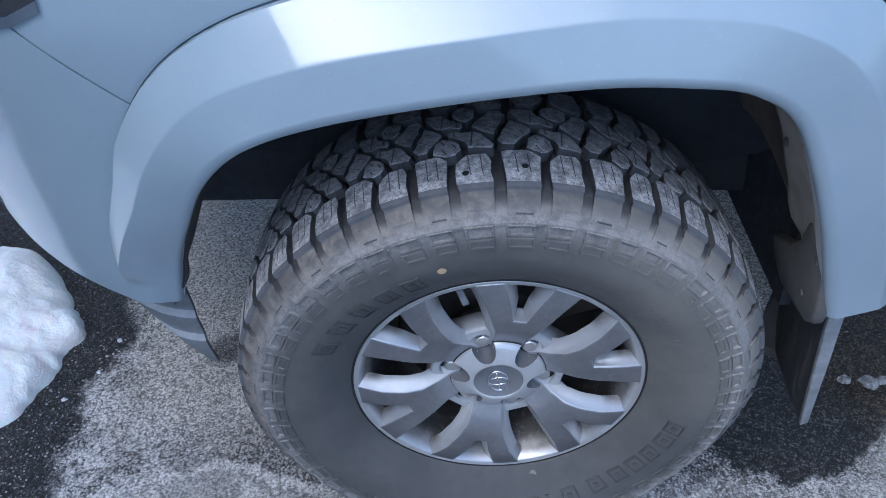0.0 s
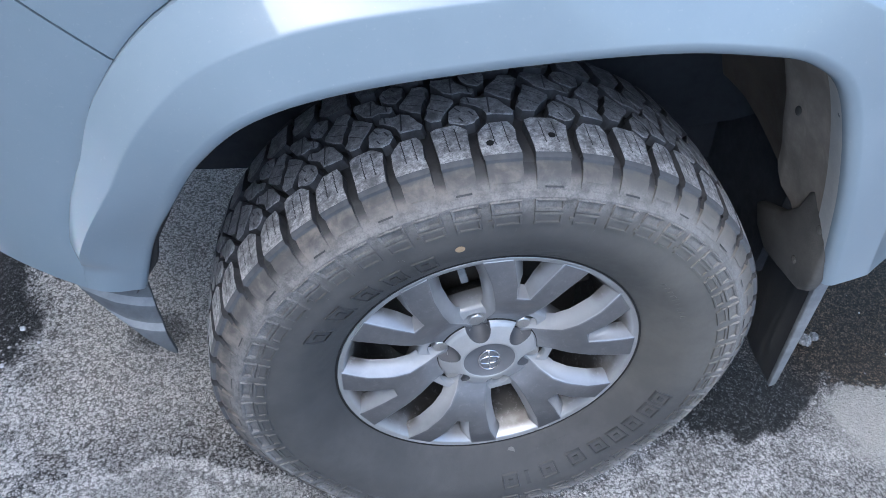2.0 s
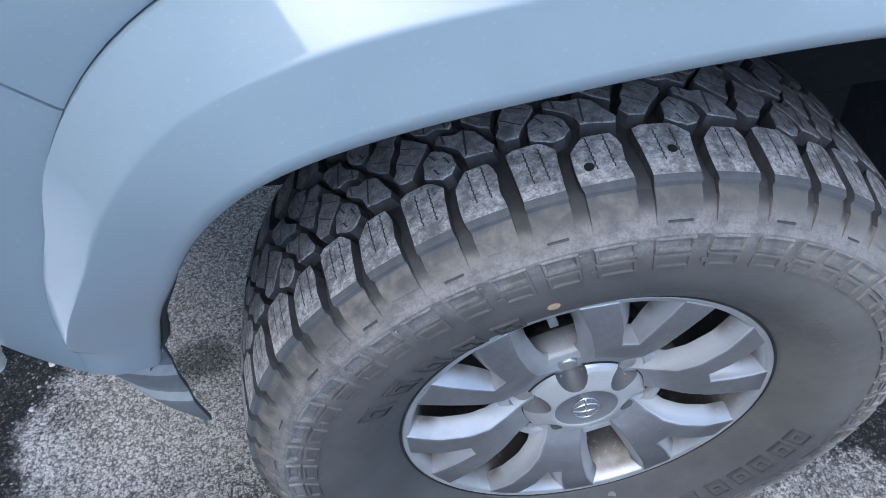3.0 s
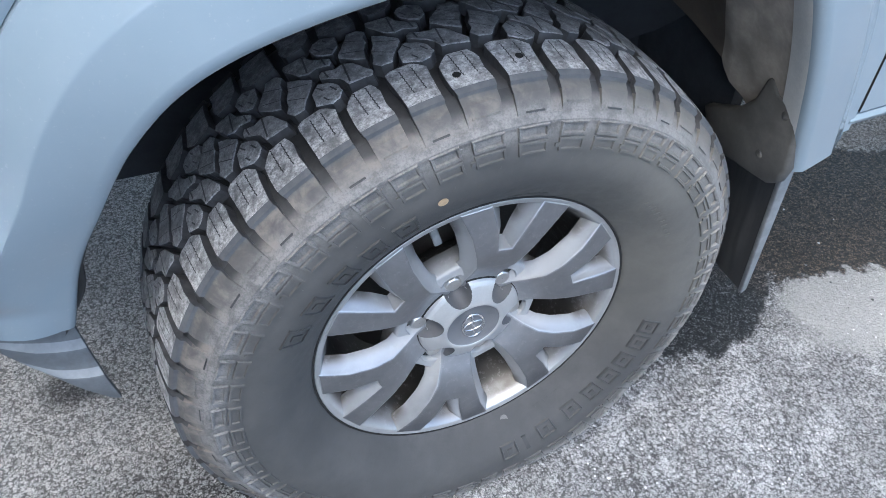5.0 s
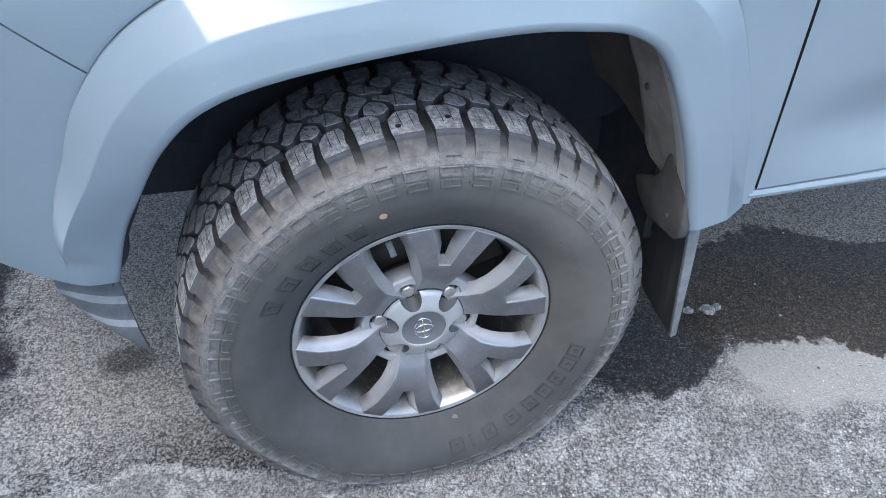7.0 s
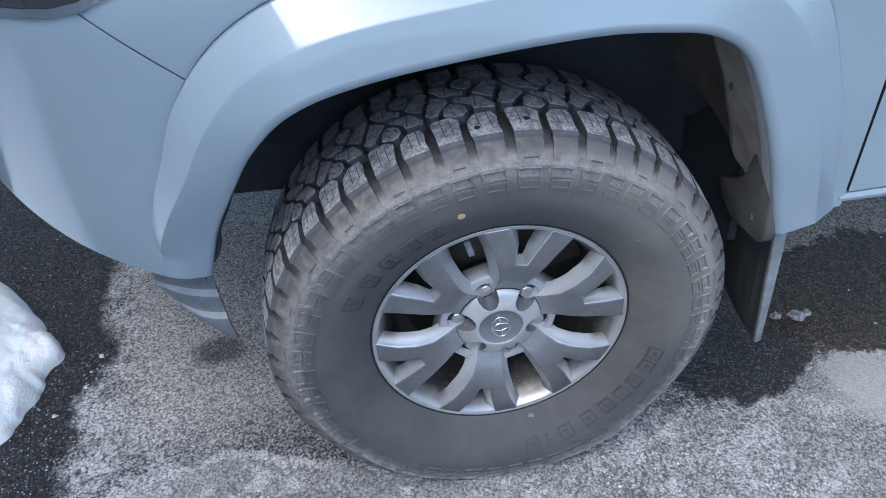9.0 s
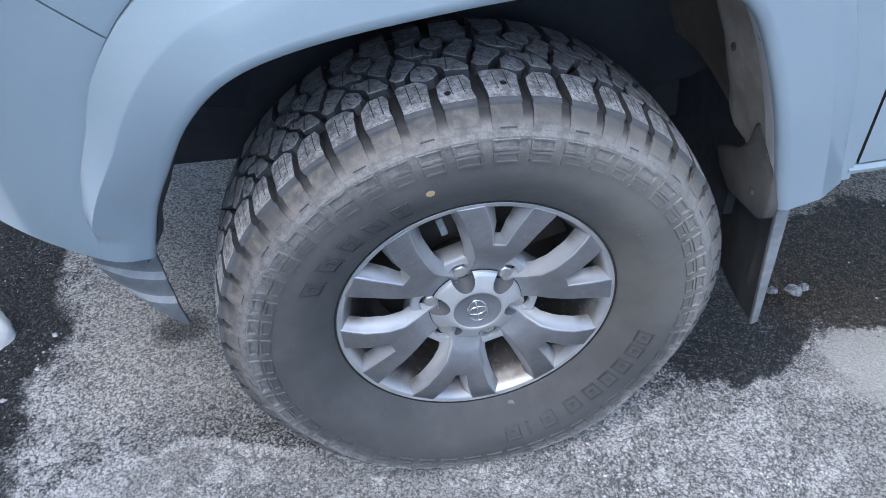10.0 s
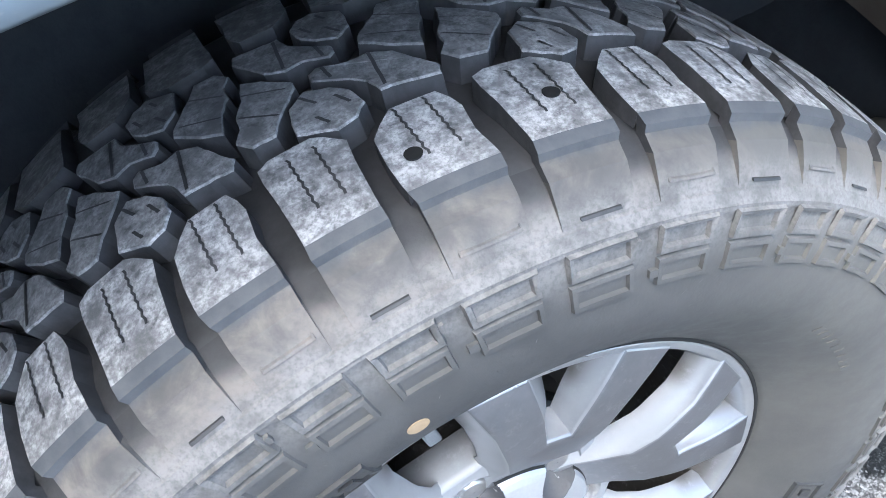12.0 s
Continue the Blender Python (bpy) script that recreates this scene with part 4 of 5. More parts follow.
def block_mesh(name, rows, top, turn, floor=0.4010):
    """A tread block as a ruled strip. rows: (r, y, left, right) with bounds as turns; the sides go down to the groove."""
    verts, faces, slots = [], [], []
    cols = 4
    for k, (r, y, a, b) in enumerate(rows):
        for c in range(cols):
            verts.append(at_angle(turn(a + (b - a) * c / (cols - 1)), r, y))
    n = len(rows)
    quads = grid_faces(n, cols)
    faces += quads
    slots += [top(k // (cols - 1)) for k in range(len(quads))]
    loop = [k * cols for k in range(n)] + [(n - 1) * cols + c for c in range(1, cols)] + [k * cols + cols - 1 for k in range(n - 2, -1, -1)] + [c for c in range(cols - 2, 0, -1)]
    base = len(verts)
    for q in loop:
        x, y, z = verts[q]
        r = math.hypot(x, z)
        k = q // cols
        if rows[k][1] < 0.004:
            low, y = r - 0.003, y + 0.0065
        else:
            low = floor
        mid = 0.0 if r == 0 else low / r
        verts.append((x * mid, y, z * mid))
    m = len(loop)
    faces += [(loop[i], base + i, base + (i + 1) % m, loop[(i + 1) % m]) for i in range(m)]
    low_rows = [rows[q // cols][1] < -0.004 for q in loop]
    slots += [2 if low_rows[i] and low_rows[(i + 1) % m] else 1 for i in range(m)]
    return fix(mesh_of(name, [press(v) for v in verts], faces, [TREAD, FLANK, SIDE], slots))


def lug_mesh(outline, turn, flip):
    """A many-sided tread block that stands on the groove floor."""
    ring = []
    for (u, v), (p, q) in zip(outline, outline[1:] + outline[:1]):
        cuts = max(1, round(math.hypot((p - u) * 0.058, q - v) / 0.0045))
        for k in range(cuts):
            f = k / cuts
            ring.append((u + (p - u) * f, v + (q - v) * f))
    ring = [(MIRROR - u, TREAD_WIDTH - v) if flip else (u, v) for u, v in ring]
    mid = np.mean(ring, axis=0)
    worn = []
    for u, v in ring:
        place = Vector((turn(u) * 1.9, v * 260, 3.0 if flip else 0.0))
        worn.append((u + 0.016 * noise.noise(place), v + 0.0010 * noise.noise(place + Vector((9, 4, 1)))))
    ring = worn
    top = [at_angle(turn(u), tread_r(v), 0.004 + v) for u, v in ring]
    edge = [at_angle(turn(u + (u - mid[0]) * 0.045), tread_r(v) - 0.0011, 0.004 + v + (v - mid[1]) * 0.045) for u, v in ring]
    foot = [at_angle(turn(u + (u - mid[0]) * 0.12), 0.4010, 0.004 + v + (v - mid[1]) * 0.12) for u, v in ring]
    n = len(ring)
    faces = [tuple(range(n))] + [(k * n + i, k * n + (i + 1) % n, k * n + n + (i + 1) % n, k * n + n + i) for k in (0, 1) for i in range(n)]
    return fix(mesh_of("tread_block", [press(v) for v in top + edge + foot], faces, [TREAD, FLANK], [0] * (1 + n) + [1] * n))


def build_tread(wheel):
    sipes_v, sipes_f = [], []

    def sipe(turn, pts, up=0.0005, wide=0.0007, zig=0.009):
        """A fine zigzag cut."""
        line = []
        for (u0, v0), (u1, v1) in zip(pts[:-1], pts[1:]):
            steps = 14 if zig > 0.005 else 4
            for q in range(steps):
                f = q / steps
                line.append((u0 + (u1 - u0) * f + (zig if q % 2 else -zig), v0 + (v1 - v0) * f))
        line.append(pts[-1])
        base = len(sipes_v)
        for u, v in line:
            r = tread_r(v) + up
            w = math.degrees(wide / r)
            for s in (-w, w):
                sipes_v.append(press(at_angle(turn(u) + s, r, 0.004 + v)))
        sipes_f.extend((base + 2 * q, base + 2 * q + 1, base + 2 * q + 3, base + 2 * q + 2) for q in range(len(line) - 1))

    def place(rows, turn, flip):
        def strip(v, a, b):
            if flip:
                return (tread_r(v), 0.004 + TREAD_WIDTH - v, MIRROR - b, MIRROR - a)
            return (tread_r(v), 0.004 + v, a, b)
        return [strip(*r) for r in rows]

    shoulders = (((0.0, 0.08, 0.85), (0.005, 0.07, 0.84), (0.018, 0.06, 0.80), (0.036, 0.08, 0.83), (0.044, 0.19, 0.79), (0.0515, 0.32, 0.72)),
                 ((0.0, 1.12, 1.84), (0.005, 1.12, 1.84), (0.030, 1.09, 1.86), (0.044, 1.06, 1.89), (0.053, 1.06, 1.72), (0.0565, 1.19, 1.62)))
    hexagon = ((-0.36, 0.083), (-0.18, 0.092), (0.02, 0.086), (0.15, 0.078), (0.19, 0.065), (0.08, 0.057), (-0.10, 0.0545), (-0.40, 0.0635))
    lobe = ((-0.04, 0.104), (0.02, 0.107), (0.27, 0.1005), (0.46, 0.1025), (0.66, 0.0955), (0.80, 0.081), (0.90, 0.072), (0.86, 0.065), (0.61, 0.067), (0.37, 0.0685), (0.31, 0.080), (0.215, 0.086), (-0.055, 0.0975))
    split = ((1.29, 0.126), (1.50, 0.118), (1.74, 0.105), (1.72, 0.099), (1.46, 0.081), (1.36, 0.071), (1.12, 0.072), (1.01, 0.081), (1.10, 0.089), (1.11, 0.099), (1.22, 0.110))
    for a, b in zip(STARTS[:-1], STARTS[1:]):
        turn = lambda u, a=a, b=b: a + (b - a) * u / 2
        for flip in (False, True):
            for k, rows in enumerate(shoulders):
                rows = place(rows, turn, flip)
                if not flip:
                    foot = []
                    for r in (0.376, 0.384, 0.3925, 0.3975):
                        lift = 0.0062 * min(1.0, (r - 0.3755) / 0.020)
                        foot.append((r + lift * 0.6, wall_y(r) - lift * 0.75, k + 0.12, k + 0.85))
                    rows = foot + [(0.4060, -0.0020, k + 0.11, k + 0.85)] + rows
                else:
                    lo, hi = rows[0][2], rows[0][3]
                    rows = [(0.39, 0.248, lo + 0.04, hi - 0.04), (0.401, 0.235, lo + 0.02, hi - 0.02)] + rows
                top = (lambda q: 2 if q < 5 else 0) if not flip else (lambda q: 0)
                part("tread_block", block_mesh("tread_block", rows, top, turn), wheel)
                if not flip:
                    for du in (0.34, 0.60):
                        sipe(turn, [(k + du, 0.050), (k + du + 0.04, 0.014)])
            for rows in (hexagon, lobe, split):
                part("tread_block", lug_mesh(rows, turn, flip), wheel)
            m = (lambda u, v: (MIRROR - u, TREAD_WIDTH - v)) if flip else (lambda u, v: (u, v))
            for cut in (((-0.24, 0.088), (-0.14, 0.078)), ((0.02, 0.078), (0.10, 0.068)), ((-0.20, 0.068), (-0.13, 0.060)), ((0.47, 0.101), (0.42, 0.070)), ((0.06, 0.105), (0.08, 0.093)),
                        ((1.24, 0.114), (1.66, 0.101)), ((1.13, 0.097), (1.48, 0.083))):
                sipe(turn, [m(*q) for q in cut], wide=0.0010, zig=0.002)
    me = mesh_of("tread_cut", sipes_v, sipes_f, [RUBBER])
    tagged(part("tread_cut", me, wheel, "fine dark cuts in the tread"), kind="stuff")
    # two small stud holes in neighbouring shoulder blocks
    for deg, v in ((95.4, 0.018), (84.9, 0.026)):
        bm = bmesh.new()
        bmesh.ops.create_cone(bm, segments=14, radius1=0.0042, radius2=0.0046, depth=0.0012, cap_ends=True)
        me = bpy.data.meshes.new("stud_hole")
        bm.to_mesh(me)
        bm.free()
        me.materials.append(GAP)
        r = tread_r(v) + 0.0001
        part("stud_hole", me, wheel, "small dark hole").matrix_basis = Matrix.Translation(at_angle(deg, r, 0.004 + v)) @ pose(0, 0, 0, 0, 90 - deg, 0)


def ridge(points, half, lift, name="ridge", extra=0.0, mt=None):
    """A closed or open low ridge on the sidewall through places (angle, r)."""
    verts, faces = [], []
    n = len(points)
    for i, (deg, r) in enumerate(points):
        a, b = points[(i - 1) % n], points[(i + 1) % n]
        k = r * math.pi / 180
        t1, t2 = np.array([(deg - a[0]) * k, r - a[1]]), np.array([(b[0] - deg) * k, b[1] - r])
        t1, t2 = t1 / np.linalg.norm(t1), t2 / np.linalg.norm(t2)
        o = np.array([-(t1 + t2)[1], (t1 + t2)[0]])
        o /= max(1e-6, o @ np.array([-t1[1], t1[0]]))
        for s, up in ((-1, -0.0004), (-0.6, 1), (0.6, 1), (1, -0.0004)):
            d, rr = deg + s * half * o[0] / k, r + s * half * o[1]
            verts.append(press(at_angle(d, rr, wall_y(rr) - extra - (lift if up == 1 else up))))
    for i in range(n):
        j = (i + 1) % n
        faces += [(4 * i + q, 4 * i + q + 1, 4 * j + q + 1, 4 * j + q) for q in range(3)]
    return fix(mesh_of(name, verts, faces, [mt or SIDE]))


def raised(name, deg0, deg1, r0, r1, lift, mt, steps=3):
    """A raised plain bar on the sidewall."""
    verts, faces = [], []
    ring = [(deg0 + (deg1 - deg0) * f, r) for f, r in [(k / steps, r0) for k in range(steps + 1)] + [(1 - k / steps, r1) for k in range(steps + 1)]]
    base = [press(at_angle(d, r, wall_y(r) + 0.0005)) for d, r in ring]
    top = [press(at_angle(d, r, wall_y(r) - lift)) for d, r in ring]
    return fix(mesh_of(name, *prism(ring, base, top), [mt]))


def build_sidewall(wheel):
    for a, b in zip(STARTS[:-1], STARTS[1:]):
        for k in (0, 1):
            w = (b - a) / 2
            c0, c1 = a + w * (k + 0.12), a + w * (k + 0.76)
            e = (c1 - c0) * 0.035
            part("sidewall_ridge", ridge([(c0, 0.3665), ((c0 + c1) / 2, 0.3665), (c1, 0.3665), (c1 + e, 0.3535), ((c0 + c1) / 2, 0.3535), (c0 + e, 0.3535)], 0.0023, 0.0026), wheel)
            part("sidewall_ridge", ridge([(c0 + e, 0.3477), ((c0 + c1) / 2, 0.3477), (c1 + e, 0.3477), (c1 + 2 * e, 0.3352), ((c0 + c1) / 2, 0.3352), (c0 + 2 * e, 0.3352)], 0.0021, 0.0024), wheel)
            # a link from each pair of frames to the next
            hook = [(c1, 0.3605), (c1 + (b - a) * 0.055, 0.3605)] if k else [(c0, 0.3415), (c0 - (b - a) * 0.055, 0.3415)]
            lo, hi = sorted(d for d, _ in hook)
            part("sidewall_ridge", raised("sidewall_link", lo, hi, hook[0][1] - 0.0022, hook[0][1] + 0.0022, 0.0022, SIDE, 1), wheel)
        w = (b - a) / 2
        c0, c1 = a + w * 0.24, a + w * 0.78
        part("sidewall_ridge", ridge([(c0, 0.4010), (c1, 0.4010), (c1, 0.3850), (c0, 0.3850)], 0.0008, 0.0009, "ridge", 0.0040), wheel)
        c0, c1 = a + w * 1.3, a + w * 1.7
        part("sidewall_ridge", raised("sidewall_bar", c0, c1, 0.3793, 0.3805, 0.0026, MARK, 1), wheel)
    rim = [(360 * k / 120, 0.3732) for k in range(120)]
    part("sidewall_ring", ridge(rim, 0.0045, 0.0012, "sidewall_ring"), wheel)
    # worn raised marks, as plain hollow bars
    for marks, r0, r1, half in (((149.8, 139.6, 130.2, 121.6, 113.2), 0.2755, 0.3055, 2.5), ((-16.2, -23.0, -31.0, -38.4, -46.2, -55.0, -65.2, -78.8), 0.2810, 0.3050, 2.5)):
        for deg in marks:
            part("emboss_bar", ridge([(deg + half, r0), (deg + half, (r0 + r1) / 2), (deg + half, r1), (deg - half, r1), (deg - half, (r0 + r1) / 2), (deg - half, r0)], 0.0019, 0.0026, "emboss_bar", mt=MARK), wheel)
            part("emboss_bar", raised("emboss_bar", deg - half * 0.35, deg + half * 0.35, r0 + 0.008, r1 - 0.008, 0.0020, MARK), wheel)
    part("emboss_bar", raised("emboss_bar", -73.6, -72.2, 0.281, 0.3055, 0.0020, MARK), wheel)
    for k in range(9):
        part("emboss_bar", raised("emboss_bar", 42 - 2.2 * k, 43.2 - 2.2 * k, 0.285, 0.292, 0.0007, SIDE, 1), wheel)
    for k in range(10):
        part("emboss_bar", raised("emboss_bar", 84 - 1.3 * k, 84.8 - 1.3 * k, 0.246, 0.2495, 0.0005, SIDE, 1), wheel)
    for k in range(8):
        part("emboss_bar", raised("emboss_bar", -55 - 2.0 * k, -54 - 2.0 * k, 0.254, 0.259, 0.0006, SIDE, 1), wheel)
    for deg, r, size, mt, lift in ((104.2, 0.306, 0.0062, DOT, 0.0005), (-76.3, 0.2495, 0.0062, DOT_GREY, 0.0007)):
        n = 18
        ring = [(deg + math.degrees(size * math.cos(2 * math.pi * k / n) / r), r + size * 0.85 * math.sin(2 * math.pi * k / n)) for k in range(n)]
        me = mesh_of("paint_dot", *prism(ring, [at_angle(d, q, wall_y(q) + 0.0005) for d, q in ring], [at_angle(d, q, wall_y(q) - lift) for d, q in ring]), [mt])
        part("paint_dot", fix(me), wheel, "small yellowish paint dot" if mt is DOT else "small grey round mark")
    # fine moulding hairs
    rng = random.Random(5)
    verts, faces = [], []
    for _ in range(70):
        deg, r = rng.uniform(20, 175), rng.uniform(0.25, 0.34)
        b = len(verts)
        d, l = rng.uniform(-0.3, 0.3), rng.uniform(0.003, 0.007)
        verts += [at_angle(deg, r, wall_y(r) - 0.0003), at_angle(deg + 0.09, r, wall_y(r) - 0.0003), at_angle(deg + d, r + l, wall_y(r + l) - 0.003)]
        faces.append((b, b + 1, b + 2))
    tagged(part("vent_hair", mesh_of("vent_hair", verts, faces, [DOT_GREY]), wheel), kind="stuff")


def spoke_mesh():
    """One forked spoke, pointing along +x, with sloped sides."""
    stem = [(24, 0.062), (19.0, 0.078), (15.2, 0.098), (14.4, 0.122), (15.4, 0.146)]
    prong = [(16.0, 0.156), (17.4, 0.185), (19.0, 0.205), (20.6, 0.2275)]
    notch = [(3.6, 0.153), (5.8, 0.182), (7.6, 0.203), (9.4, 0.2275)]

    def front(r):
        return float(np.interp(r, [0.055, 0.075, 0.095, 0.12, 0.15, 0.19, 0.2275], [0.040, 0.034, 0.024, 0.010, 0.0030, 0.0022, 0.0078]))

    def flat(a, r):
        return np.array([r * math.cos(radians(a)), r * math.sin(radians(a))])

    bm = bmesh.new()
    spots = {}

    def dot(a, r):
        key = (a, r)
        if key not in spots:
            p = flat(a, r)
            spots[key] = bm.verts.new((p[0], front(r), p[1]))
        return spots[key]

    for (a, r), (b, q) in zip(stem[:-1], stem[1:]):
        for f0, f1 in ((-1, -0.4), (-0.4, 0.4), (0.4, 1)):
            bm.faces.new((dot(a * f0, r), dot(b * f0, q), dot(b * f1, q), dot(a * f1, r)))
    a, r = stem[-1]
    for s in (-1, 1):
        bm.faces.new([dot(*v) for v in ((s * a, r), (s * a * 0.4, r), (s * 3.6, 0.153), (s * 16.0, 0.156))])
        for k in range(3):
            bm.faces.new([dot(*v) for v in ((s * prong[k][0], prong[k][1]), (s * notch[k][0], notch[k][1]), (s * notch[k + 1][0], notch[k + 1][1]), (s * prong[k + 1][0], prong[k + 1][1]))])
    bm.faces.new([dot(*v) for v in ((-a * 0.4, r), (a * 0.4, r), (3.6, 0.153), (-3.6, 0.153))])
    bmesh.ops.recalc_face_normals(bm, faces=bm.faces)
    if sum(f.normal.y for f in bm.faces) > 0:
        bmesh.ops.reverse_faces(bm, faces=bm.faces)
    # sides, in three steps back and out
    edges = [e for e in bm.edges if e.is_boundary]
    for depth, wide in ((0.004, 0.0014), (0.007, 0.0052), (0.008, 0.0058), (0.006, 0.0008)):
        out = {}
        for e in edges:
            f = e.link_faces[0]
            mid = (e.verts[0].co + e.verts[1].co) / 2
            t = (e.verts[1].co - e.verts[0].co)
            o = Vector((t.z, 0, -t.x)).normalized()
            inner = f.calc_center_median() - mid
            inner = Vector((inner.x, 0, inner.z))
            if o.dot(inner) > 0:
                o = -o
            for v in e.verts:
                out.setdefault(v, []).append(o)
        made = bmesh.ops.extrude_edge_only(bm, edges=edges)["geom"]
        fresh = [v for v in made if isinstance(v, bmesh.types.BMVert)]
        for v in fresh:
            near = min(out, key=lambda w: (w.co - v.co).length)
            o = sum(out[near], Vector())
            o = o.normalized() if o.length > 1e-6 else o
            r, deg = math.hypot(v.co.x, v.co.z), abs(math.degrees(math.atan2(v.co.z, v.co.x)))
            push = wide
            if r > 0.216:
                along = Vector((-v.co.z, 0, v.co.x)) / r
                o = along * (1 if along.dot(o) > 0 else -1)
            elif r > 0.140 and deg < 10.5:
                push = wide * min(1.0, 0.75 * r * math.sin(radians(deg)) / 0.013) if r > 0.16 else wide * 0.5
            v.co += o * push + Vector((0, depth, 0))
        edges = [e for e in made if isinstance(e, bmesh.types.BMEdge)]
    bmesh.ops.recalc_face_normals(bm, faces=bm.faces)
    sharp = [e for e in bm.edges if len(e.link_faces) == 2 and e.calc_face_angle() > radians(42) and all(v.co.y < front(math.hypot(v.co.x, v.co.z)) + 0.004 for v in e.verts)]
    bmesh.ops.bevel(bm, geom=sharp, offset=0.0036, segments=4, profile=0.55, affect="EDGES", clamp_overlap=True)
    for f in bm.faces:
        f.smooth = True
        f.material_index = 1 if f.normal.y > -0.8 else 0
    me = bpy.data.meshes.new("spoke")
    bm.to_mesh(me)
    bm.free()
    me.set_sharp_from_angle(angle=radians(32))
    me.materials.append(ALLOY)
    me.materials.append(SILVER)
    return me


def spin(name, prof, n, mt, smooth=True):
    verts = [at_angle(360 * j / n, r, y) for r, y in prof for j in range(n)]
    return fix(mesh_of(name, verts, grid_faces(len(prof), n, True), [mt], smooth=smooth))


def build_rim(wheel):
    prof = [(0.2309, 0.014), (0.2316, 0.0093), (0.2311, 0.0081), (0.2304, 0.0077), (0.2294, 0.0079), (0.2286, 0.0084), (0.2245, 0.0090), (0.2228, 0.0098), (0.2214, 0.0120), (0.2180, 0.0175), (0.2150, 0.0225), (0.2130, 0.0260), (0.2095, 0.032), (0.204, 0.046), (0.196, 0.068), (0.192, 0.10), (0.194, 0.20), (0.20, 0.24)]
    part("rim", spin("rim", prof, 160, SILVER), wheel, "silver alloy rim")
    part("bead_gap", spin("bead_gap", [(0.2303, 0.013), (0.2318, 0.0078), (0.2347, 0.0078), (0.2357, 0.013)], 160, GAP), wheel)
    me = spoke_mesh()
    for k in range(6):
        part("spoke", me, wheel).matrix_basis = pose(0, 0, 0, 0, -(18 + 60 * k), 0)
    # hub face: a web between the spokes with six deep nut pockets
    n, verts, pocket = 360, [], []
    rows = [*np.linspace(0.55, 0.955, 60), 0.97, 0.985, 1.0, 1.015]
    for q, f in enumerate(rows):
        for j in range(n):
            deg = 360 * j / n
            near = (deg - 48 + 30) % 60 - 30
            r = f * (0.1090 / math.cos(radians(near)))
            d = math.hypot(r * math.sin(radians(near)), r * math.cos(radians(near)) - 0.0755)
            y = 0.0335 + (0.0, 0.0006, 0.0022, 0.0060, 0.034)[max(0, q - 59)]
            hole = min(1.0, max(0.0, (0.0203 - d) / 0.0014))
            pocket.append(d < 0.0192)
            y += 0.0012 * math.sin(math.pi * min(1.0, max(0.0, (0.0215 - d) / 0.003))) * -1 + 0.030 * hole * hole * (3 - 2 * hole)
            verts.append(at_angle(deg, r, y))
    faces = grid_faces(len(rows), n, True)
    # pocket faces take dark iron, which puts their shade into the colour
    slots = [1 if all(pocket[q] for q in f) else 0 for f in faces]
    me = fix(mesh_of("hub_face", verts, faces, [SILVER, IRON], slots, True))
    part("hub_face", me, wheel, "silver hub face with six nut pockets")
    part("hub_back", spin("hub_back", [(0.1060, 0.066), (0.102, 0.09), (0.03, 0.09)], 48, ALLOY), wheel)
    # nuts: six-sided, with a round flat end
    n, verts = 24, []
    for f, y in ((1.0, 0.032), (1.0, 0.0035), (0.90, 0.0012), (0.78, 0.0), (0.05, -0.0006)):
        for j in range(n):
            side = (360 * j / n + 30) % 60 - 30
            r = f * (0.0116 / math.cos(radians(side)) if f == 1.0 else 0.0126)
            verts.append(at_angle(360 * j / n, r, y))
    nm = fix(mesh_of("lug_nut", verts, grid_faces(5, n, True), [STEEL], smooth=True))
    nm.set_sharp_from_angle(angle=radians(25))
    for k in range(6):
        part("lug_nut", nm, wheel, "worn chrome wheel nut").matrix_basis = Matrix.Translation(at_angle(48 + 60 * k, 0.0755, 0.0355)) @ pose(0, 0, 0, 0, 11 * k, 0)
    # added black rings that stand for the shade in the nut pockets
    pocket_shade = spin("nut_pocket_shade", [(0.0100, 0.0), (0.0195, 0.0), (0.0195, 0.004)], 32, GAP)
    for k in range(6):
        part("nut_pocket_shade", pocket_shade, wheel).location = at_angle(48 + 60 * k, 0.0755, 0.0435)
    # centre cap, hollowed out towards each nut
    n, verts = 576, []
    rows = [*np.linspace(0.0770, 0.0415, 90), 0.0400, 0.0385, 0.002]
    for q, r in enumerate(rows):
        for j in range(n):
            deg = 360 * j / n
            near = (deg - 48 + 30) % 60 - 30
            u, v = r * math.sin(radians(near)), r * math.cos(radians(near))
            y = float(np.interp(r, [0.0, 0.037, 0.0385, 0.041, 0.044, 0.050, 0.060, 0.070, 0.0750, 0.0770], [0.0160, 0.0165, 0.0160, 0.0136, 0.0134, 0.0150, 0.0190, 0.0232, 0.0265, 0.0300]))
            bowl = max(0.0, 1 - math.hypot(u / 0.0180, (v - 0.0720) / 0.0250) ** 4.5)
            y += 0.030 * bowl ** 0.8
            verts.append(at_angle(deg, r, y))
    faces = grid_faces(len(rows), n, True)

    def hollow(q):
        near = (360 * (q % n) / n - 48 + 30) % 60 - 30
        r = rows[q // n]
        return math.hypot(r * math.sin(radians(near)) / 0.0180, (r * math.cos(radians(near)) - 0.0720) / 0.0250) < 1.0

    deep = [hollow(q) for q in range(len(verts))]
    # hollows: the cap's grey, darkened further with their shade
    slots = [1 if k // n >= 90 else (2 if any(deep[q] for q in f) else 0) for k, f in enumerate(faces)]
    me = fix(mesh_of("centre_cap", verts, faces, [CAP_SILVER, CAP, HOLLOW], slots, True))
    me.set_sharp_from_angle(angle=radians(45))
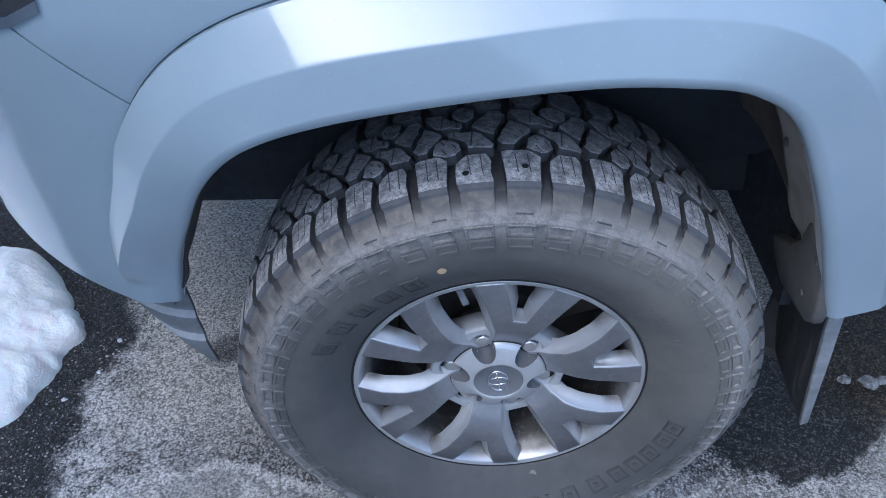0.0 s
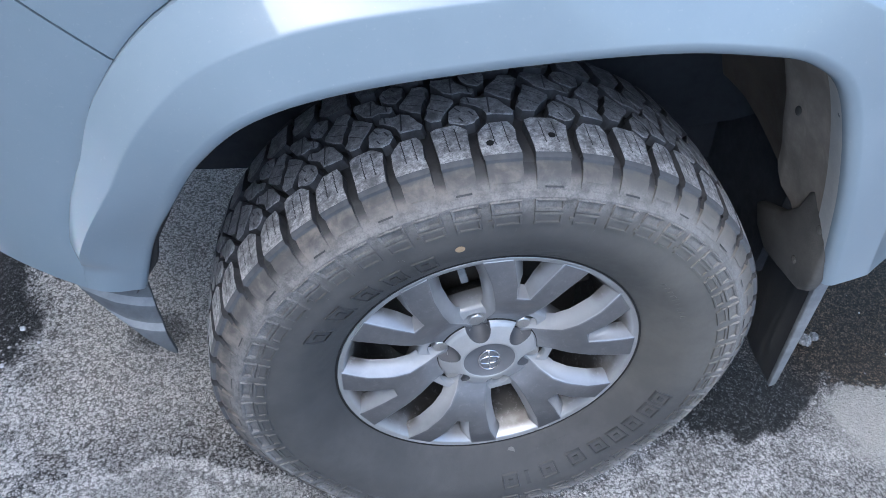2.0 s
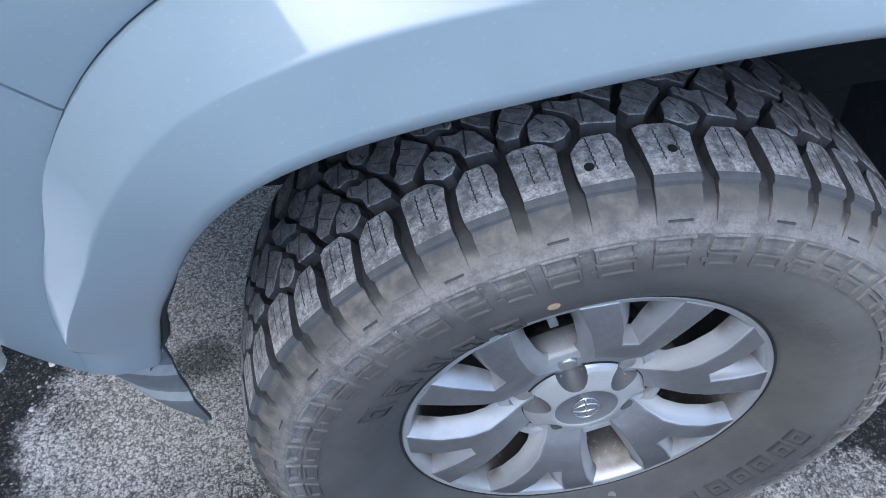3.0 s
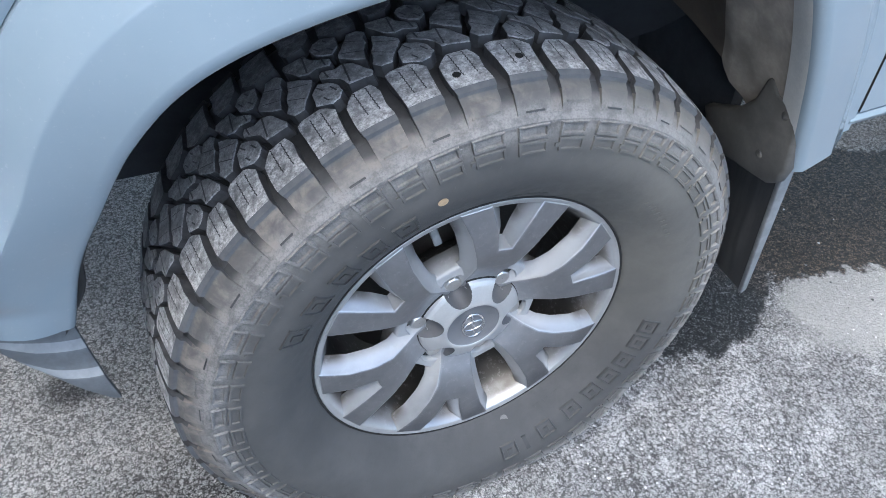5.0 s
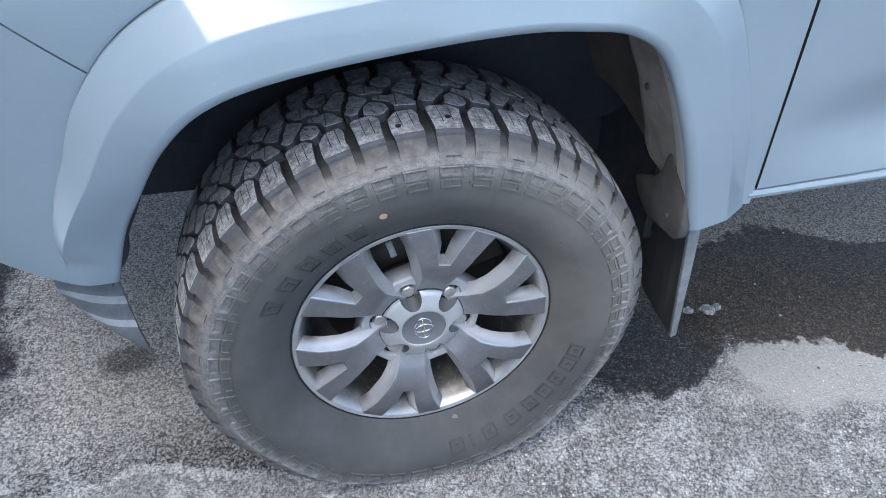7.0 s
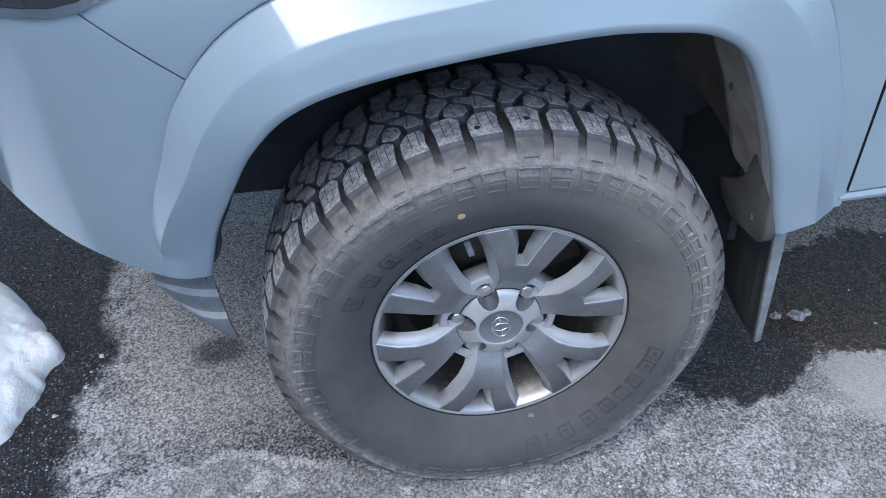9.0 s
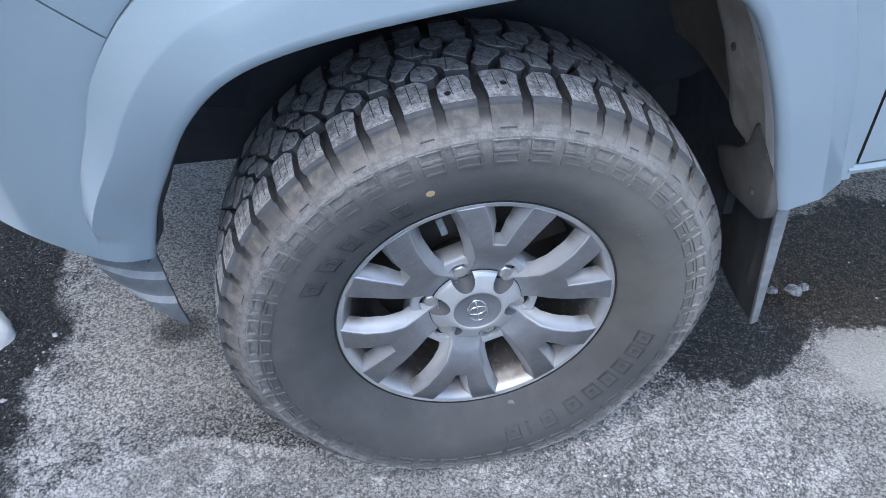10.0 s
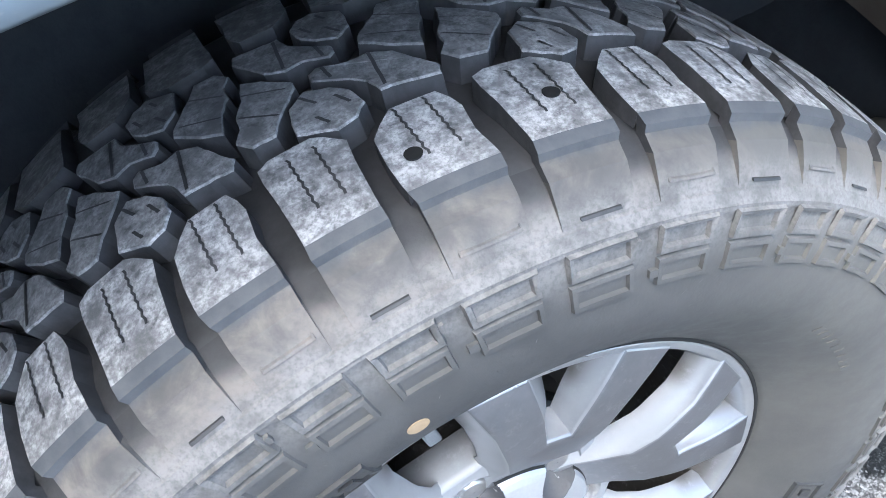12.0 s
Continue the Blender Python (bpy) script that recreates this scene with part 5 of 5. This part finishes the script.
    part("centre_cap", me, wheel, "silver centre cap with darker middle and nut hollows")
    # added black ring: the shadow line round the cap, as colour
    prof = [(0.0765, 0.0302), (0.0786, 0.0325), (0.0790, 0.0350), (0.0765, 0.036)]
    verts = [at_angle(2 * j, r, y) for r, y in prof for j in range(180)]
    faces = [f for f in grid_faces(4, 180, True) if abs((2 * (f[0] % 180) - 48 + 30) % 60 - 30) > 13]
    part("cap_gap", fix(mesh_of("cap_gap", verts, faces, [GAP])), wheel)

    def oval(rx, rz, cx, cz, thick):
        v, m = [], 48
        for j in range(m):
            t = 2 * math.pi * j / m
            o = Vector((math.cos(t) * rz, 0, math.sin(t) * rx)).normalized()
            for q in range(8):
                s = 2 * math.pi * q / 8
                c = Vector((cx + rx * math.cos(t), 0.0155, cz + rz * math.sin(t))) + o * thick * math.cos(s) + Vector((0, -0.0017 * math.sin(s), 0))
                v.append(tuple(c))
        v2 = grid_faces(m, 8, True) + [((m - 1) * 8 + q, (m - 1) * 8 + (q + 1) % 8, (q + 1) % 8, q) for q in range(8)]
        return v, v2

    v, f = oval(0.0240, 0.0165, 0, 0, 0.0017)
    badge = part("badge", fix(mesh_of("badge", v, f, [CHROME], smooth=True)), wheel, "plain chrome oval badge")
    badge.matrix_basis = pose(0, 0, 0, 0, -98, 0)
    v, f = oval(0.0085, 0.0150, 0, 0, 0.0014)
    part("badge_oval", fix(mesh_of("badge_oval", v, f, [CHROME], smooth=True)), wheel).matrix_basis = pose(0, 0, 0, 0, -98, 0)
    part("badge_bar", box_mesh("badge_bar", (0.043, 0.003, 0.003), CHROME, 0.001), wheel).matrix_basis = pose(0, 0.0155, 0, 0, -98, 0)
    # brake behind the spokes
    part("brake_disc", spin("brake_disc", [(0.0, 0.118), (0.075, 0.118), (0.080, 0.125), (0.165, 0.125), (0.166, 0.150), (0.0, 0.150)], 72, IRON), wheel)
    cal = []
    for r, y in ((0.105, 0.112), (0.185, 0.108), (0.188, 0.165), (0.105, 0.165)):
        cal += [at_angle(20 + 60 * j / 12, r * (1 + 0.006 * (j % 2)), y) for j in range(13)]
    faces = grid_faces(4, 13)
    faces += [(39 + j, 39 + j + 1, j + 1, j) for j in range(12)]
    part("brake_caliper", fix(mesh_of("brake_caliper", cal, faces, [IRON])), wheel, "dark ribbed brake caliper")
    part("balance_weight", box_mesh("balance_weight", (0.011, 0.006, 0.034), FLAP_EDGE, 0.002), wheel, "small grey clip on the rim").matrix_basis = Matrix.Translation(at_angle(106.5, 0.178, 0.040)) @ pose(0, 0, 0, 0, -16, 0)


def build_wheel():
    wheel = part("wheel", None, car, "silver six-spoke alloy wheel with a dusty all-terrain tyre")
    wheel.location = (0, 0, WZ)
    build_rim(wheel)
    build_tyre(wheel)
    build_sidewall(wheel)
    build_tread(wheel)


build_ground()
build_surroundings()
build_snow()
build_flare()
build_panels()
build_door()
build_shell()
build_rear_liner()
build_front_spat()
build_headlight()
build_wheel()

# ---- small things on the ground ----
def scatter(name, seed, count, area, sizes, skip, mt, label, category):
    """Small uneven crumbs lying on the asphalt, joined into one mesh."""
    rng = random.Random(seed)
    verts, faces = [], []
    for _ in range(count):
        x, y = rng.uniform(area[0], area[1]), rng.uniform(area[2], area[3])
        size = sizes[0] + sizes[1] * rng.random() ** 2.2
        if rng.random() < skip(x, y):
            continue
        base = len(verts)
        turn = rng.uniform(0, 6.3)
        ground_z = 0.006 * noise.noise((x * 1.3, y * 1.3, 0))
        for q in range(5):
            a = turn + q * 1.2566
            verts.append((x + size * math.cos(a) * rng.uniform(0.7, 1.3), y + size * math.sin(a) * rng.uniform(0.7, 1.3), ground_z - 0.0005))
        verts.append((x + size * rng.uniform(-0.4, 0.4), y + size * rng.uniform(-0.4, 0.4), ground_z + size * rng.uniform(0.5, 1.1)))
        faces += [(base + q, base + (q + 1) % 5, base + 5) for q in range(5)]
    tagged(new(name, mesh_of(name, verts, faces, [mt])), label, category, kind="stuff")


scatter("gravel", 11, 5200, (-1.3, 1.6, -0.5, 1.1), (0.0010, 0.0030), lambda x, y: 0.85 if 0.36 < x and 0.06 < y < 0.5 or x < -0.86 else 0.0,
        STONE, "loose grit scattered on the asphalt", "gravel")
# dried salt crumbs lie in drifts on the open side of the wheel
scatter("salt_crumbs", 23, 4200, (-0.9, 1.4, -0.5, 0.12), (0.0010, 0.0026), lambda x, y: 1.0 if noise.noise((x * 5, y * 5, 4)) < 0.10 or 0.4 < x and y > 0.02 else max(0.0, 0.5 + 3 * y),
        SALT, "white crumbs of dried road salt", "salt")
for k, (x, y, size) in enumerate(((-0.90, 0.375, 0.005), (-0.88, 0.47, 0.006), (-0.955, 0.30, 0.005), (-0.84, 0.43, 0.004), (0.800, 0.262, 0.020), (0.752, 0.272, 0.013), (0.830, 0.268, 0.012))):
    ob = new("ice_lump", lump_mesh("ice_lump", size, ICE if x < 0 else SLUSH, 3.1 * k, 0.7 if x < 0 else 0.4))
    ob.location = (x, y, size * (0.55 if x < 0 else 0.28))
    tagged(ob, "small lump of dirty ice on the asphalt", "ice", group="ice lumps on the asphalt")
